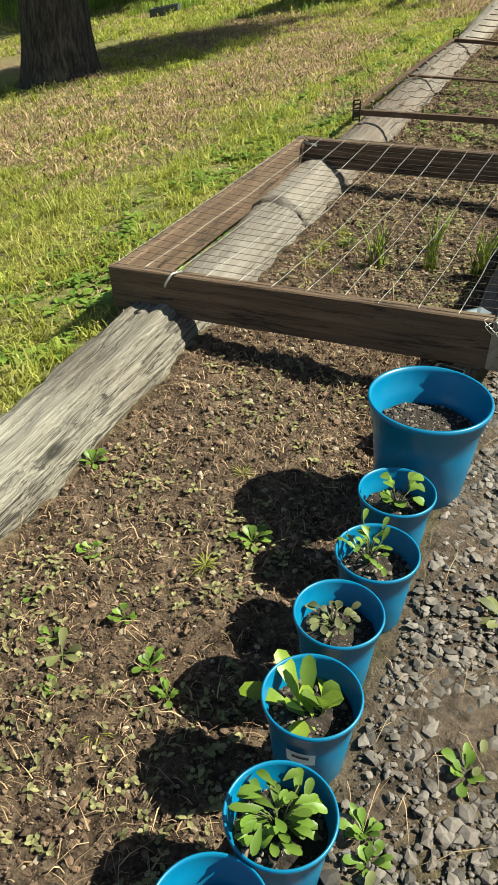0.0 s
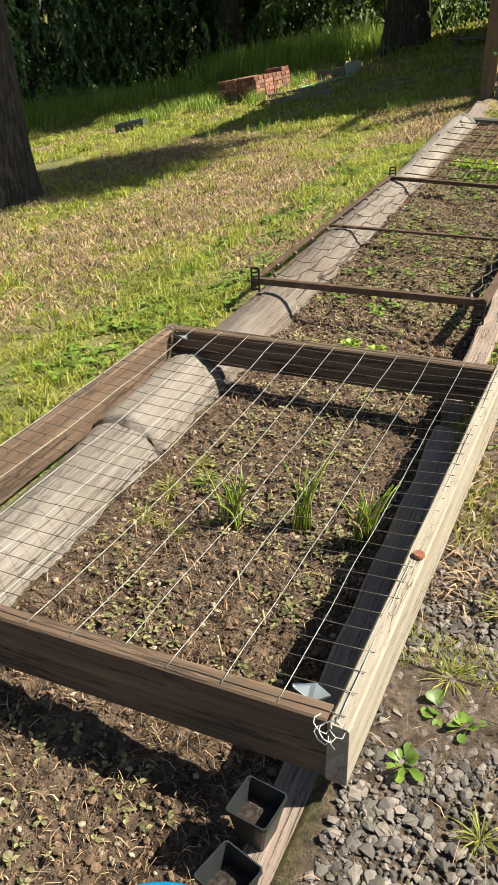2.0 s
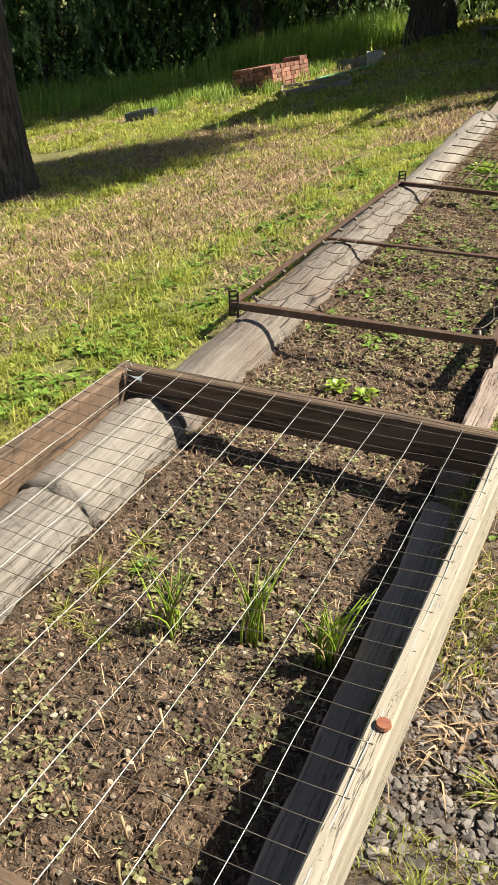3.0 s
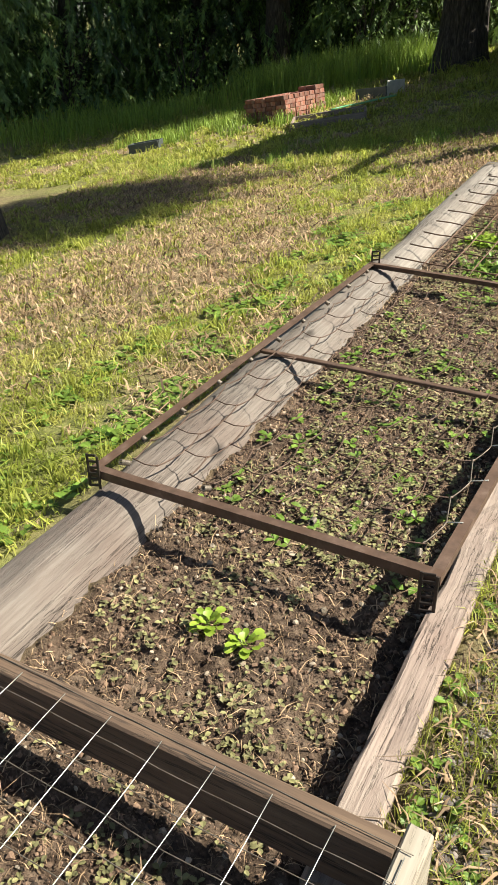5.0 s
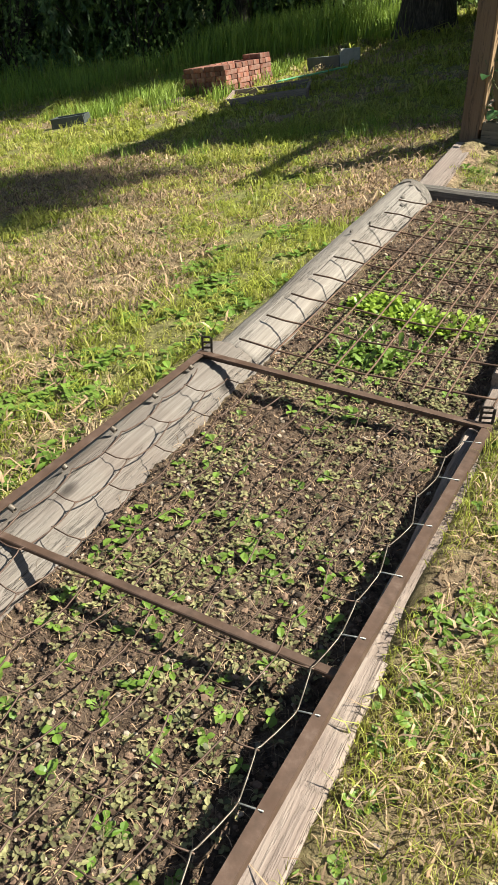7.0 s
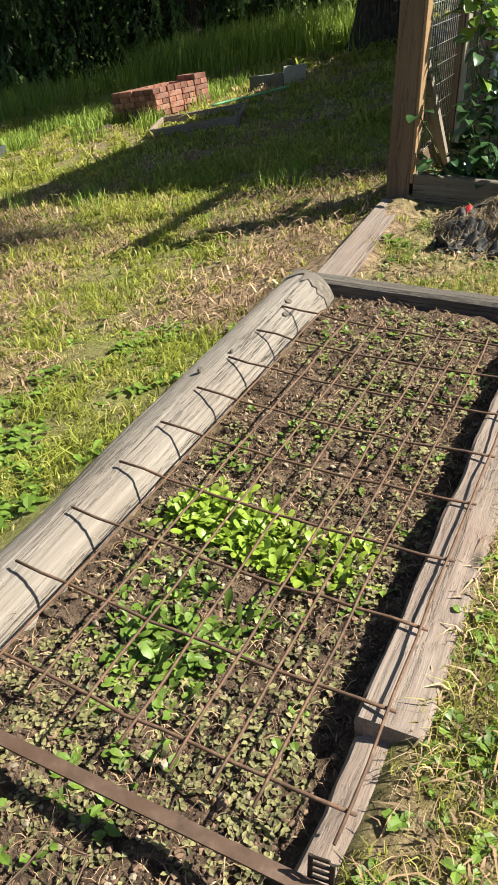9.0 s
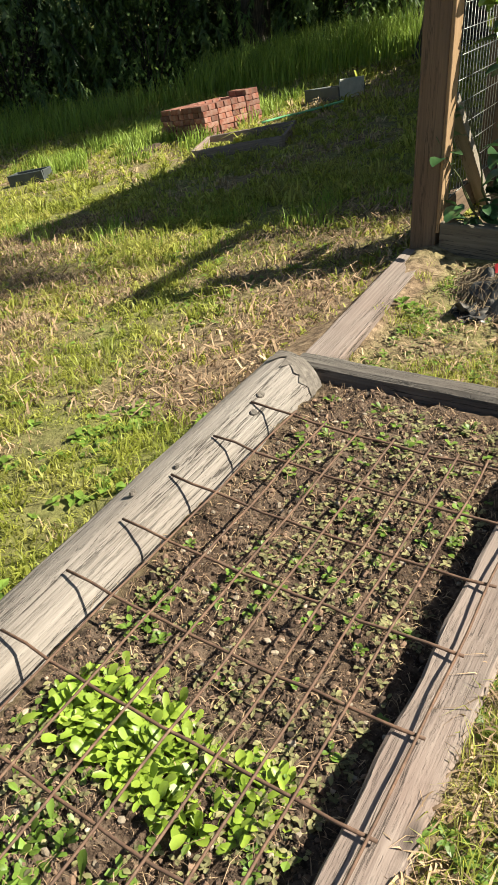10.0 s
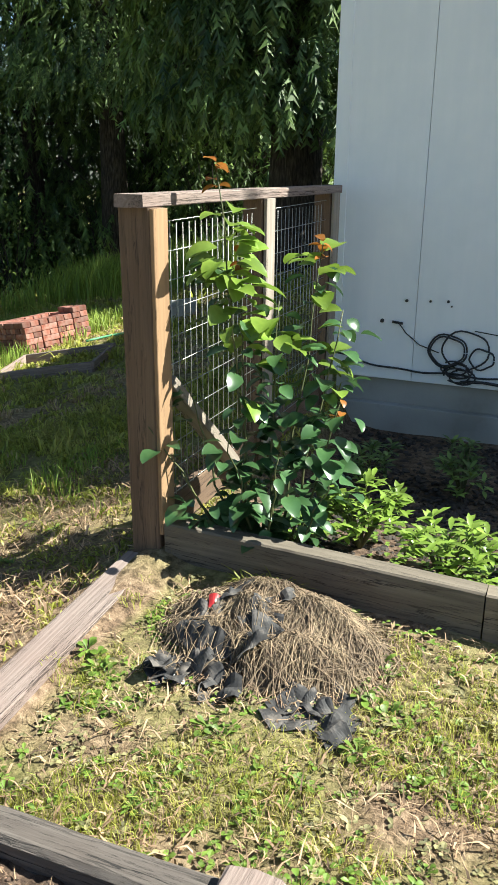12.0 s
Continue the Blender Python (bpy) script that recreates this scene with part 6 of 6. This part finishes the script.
ICO_V = np.array([(0, 0, 1)] + [(0.894 * math.cos(k * 1.2566), 0.894 * math.sin(k * 1.2566), 0.447) for k in range(5)] + [(0.894 * math.cos(k * 1.2566 + 0.628), 0.894 * math.sin(k * 1.2566 + 0.628), -0.447) for k in range(5)] + [(0, 0, -1)])
ICO_F = np.array([(0, 1 + k, 1 + (k + 1) % 5) for k in range(5)] + [(1 + k, 6 + k, 1 + (k + 1) % 5) for k in range(5)] + [(1 + (k + 1) % 5, 6 + k, 6 + (k + 1) % 5) for k in range(5)] + [(11, 6 + (k + 1) % 5, 6 + k) for k in range(5)])


OCTA_V = np.array([(0, 0, 1), (1, 0, 0), (0, 1, 0), (-1, 0, 0), (0, -1, 0), (0, 0, -1)])
OCTA_F = np.array([(0, 1, 2), (0, 2, 3), (0, 3, 4), (0, 4, 1), (5, 2, 1), (5, 3, 2), (5, 4, 3), (5, 1, 4)])


def crumbs(name, centres, radii, flat, rough, material, label, category, seed, fine=False):
    """Many small uneven stones or clods in one mesh of stuff."""
    g = np.random.default_rng(seed)
    c, r = np.array(centres), np.array(radii)
    n = len(c)
    bv, bf = (OCTA_V, OCTA_F) if fine else (ICO_V, ICO_F)
    nv, nf = len(bv), len(bf)
    v = bv[None] * (1 + g.uniform(-rough, rough, (n, nv, 1)))
    v = v * g.uniform(0.65, 1.3, (n, 1, 3)) * np.array([1, 1, flat])
    a = g.uniform(0, 2 * np.pi, n)
    ca, sa = np.cos(a)[:, None], np.sin(a)[:, None]
    tilt = g.uniform(-0.5, 0.5, n)[:, None]
    x, y, z = v[..., 0], v[..., 1], v[..., 2]
    y, z = y * np.cos(tilt) - z * np.sin(tilt), y * np.sin(tilt) + z * np.cos(tilt)
    v = np.stack([x * ca - y * sa, x * sa + y * ca, z], -1) * r[:, None, None] + c[:, None, :]
    f = (bf[None] + (np.arange(n) * nv)[:, None, None]).ravel()
    me = bpy.data.meshes.new(name)
    me.vertices.add(n * nv)
    me.vertices.foreach_set("co", v.ravel())
    me.loops.add(n * nf * 3)
    me.loops.foreach_set("vertex_index", f)
    me.polygons.add(n * nf)
    me.polygons.foreach_set("loop_start", np.arange(n * nf) * 3)
    me.update(calc_edges=True)
    me.polygons.foreach_set("use_smooth", [False] * (n * nf))
    me.materials.append(material)
    return tagged(new(name, me), label, category, kind="stuff")


def stones():
    g = random.Random(41)

    def gravel(n, sizes, name, label, seed, fine):
        p, q = [], []
        for k in range(n):
            x, y = g.uniform(-0.27, 0.65), g.uniform(0.2, 4.6)
            if x < beam_in(y) + 0.12 or (y > 2.6 and g.random() < (y - 2.6) / 2.0) or noise.noise((x * 3, y * 3, 6)) + g.uniform(-0.5, 0.5) < -0.25:
                continue
            r = g.choice(sizes) * g.uniform(0.7, 1.15)
            p.append((x, y, land(x, y) + 0.002 + r * 0.25))
            q.append(r)
        crumbs(name, p, q, 0.42, 0.35, STONE, label, "gravel", seed, fine)
    gravel(30000, (0.005, 0.006, 0.007, 0.008, 0.01, 0.013), "gravel", "angular grey-brown slate gravel strewn over the path", 1, False)
    gravel(42000, (0.002, 0.003, 0.004, 0.005), "fine_gravel", "fine grit between the larger gravel of the path", 5, True)

    def clods(n, sizes, name, label, seed, fine):
        p, q = [], []
        for k in range(n):
            y = g.uniform(0.25, 7.9)
            x = g.uniform(log_in(y) + 0.0, beam_in(y) - 0.01)
            r = g.choice(sizes) * g.uniform(0.7, 1.25)
            p.append((x, y, soil_top(x, y) + r * 0.3))
            q.append(r)
        crumbs(name, p, q, 0.8, 0.35, CLOD, label, "soil", seed, fine)
    clods(14000, (0.003, 0.0035, 0.004, 0.005, 0.006, 0.008), "soil_clods", "crumbly clods of dark garden soil", 2, False)
    clods(110000, (0.0014, 0.0018, 0.0022, 0.0027, 0.0033), "soil_crumbs", "fine crumbs of dark garden soil", 6, True)
    p, q = [], []
    for k in range(1600):
        y = g.uniform(0.25, 7.9)
        x = g.uniform(log_in(y) + 0.02, beam_in(y) - 0.02)
        p.append((x, y, soil_top(x, y) + 0.002))
        q.append(g.uniform(0.003, 0.009))
    crumbs("bed_pebbles", p, q, 0.7, 0.2, PEBBLE, "small pale pebbles among the soil", "pebbles", 3)

    p, q = [], []
    # Dark chips over the soil between the edging and the house.
    for k in range(9000):
        x, y = g.uniform(-1.32, 2.4), g.uniform(9.22, 11.25)
        r = g.uniform(0.006, 0.02)
        p.append((x, y, land(x, y) + r * 0.1))
        q.append(r)
    crumbs("bark_mulch", p, q, 0.5, 0.3, MULCH, "dark bark mulch around the shrubs", "mulch", 4)


stones()


def seedlings(name, n, y0, y1, size, material, label, seed, edge=0.04, bias=0.0, span=None):
    g = random.Random(seed)
    ch = []
    for k in range(n):
        y = g.uniform(y0, y1)
        x = g.uniform(*span) if span else g.uniform(log_in(y) + edge, beam_in(y) - edge)
        if span and y < 7.98 and log_in(y) - 0.285 < x < beam_in(y) + 0.1:
            continue
        if noise.noise((x * 4, y * 4, seed)) + g.uniform(-0.35, 0.35) < bias:
            continue
        z = land(x, y) + 0.017 * noise.noise((x * 7, y * 7, 0)) + 0.013 * noise.noise((x * 22, y * 22, 5))
        az = g.uniform(0, 6.28)
        for j in range(g.choice((2, 2, 3, 4))):
            ch.append(leaf_data((x, y, z + g.uniform(0.002, 0.012)), az + j * 2.2, g.uniform(0.0, 0.7), size * g.uniform(0.6, 1.3), size * g.uniform(0.5, 0.8), 0.5))
    tagged(link(name, *joined(ch), material), label, "seedlings", kind="stuff")


seedlings("seedlings", 800, 3.25, 3.95, 0.014, COTYL, "tiny pale weed seedlings between the two frames", 11, 0.05, 0.1)
seedlings("seedlings", 1500, 0.3, 1.85, 0.014, COTYL, "tiny weed seedlings dotted over the bare soil", 1, 0.05, 0.12)
seedlings("seedlings", 1500, 2.0, 3.2, 0.014, COTYL, "small weed seedlings under the wire frame", 2, 0.05, 0.05)
seedlings("seedlings", 4300, 3.95, 6.1, 0.0128, COTYL, "dense carpet of small pale seedlings under the iron frame", 3, 0.04, -0.08)
seedlings("seedlings", 420, 3.95, 6.1, 0.027, LEAF, "scattered bright seedlings under the iron frame", 4, 0.04, 0.08)
seedlings("seedlings", 2300, 5.9, 7.85, 0.015, COTYL, "small pale seedlings growing among the steel bars", 5, 0.04, 0.03)
seedlings("seedlings", 420, 6.0, 7.85, 0.022, LEAF, "brighter seedlings growing among the steel bars", 12, 0.04, 0.15)
seedlings("ground_cover", 2300, 8.02, 9.12, 0.02, LEAF, "low clover and weeds matting the earth by the heap", 6, 0.04, 0.08, (-1.24, 0.7))
seedlings("ground_cover", 2000, 8.02, 9.12, 0.018, COTYL, "low dull weeds on the trodden earth", 7, 0.04, 0.05, (-1.24, 0.7))
seedlings("ground_cover", 5200, 3.0, 7.95, 0.025, LEAF, "low weeds and clover along the outer side of the timbers", 8, 0.04, 0.05, (-0.42, 0.3))
seedlings("lawn_weeds", 4600, 1.6, 7.7, 0.038, LEAF, "broad-leaved weeds and clover in the lawn beside the logs", 9, 0.04, 0.18, (-2.15, -1.38))
seedlings("lawn_weeds", 2600, 1.6, 9.6, 0.034, LEAF, "scattered broad-leaved weeds in the open lawn", 13, 0.04, 0.25, (-4.2, -2.0))
seedlings("garden_cover", 1500, 9.26, 10.0, 0.032, LEAF, "low green plants behind the timber edging", 10, 0.04, -0.1, (-1.2, 0.8))
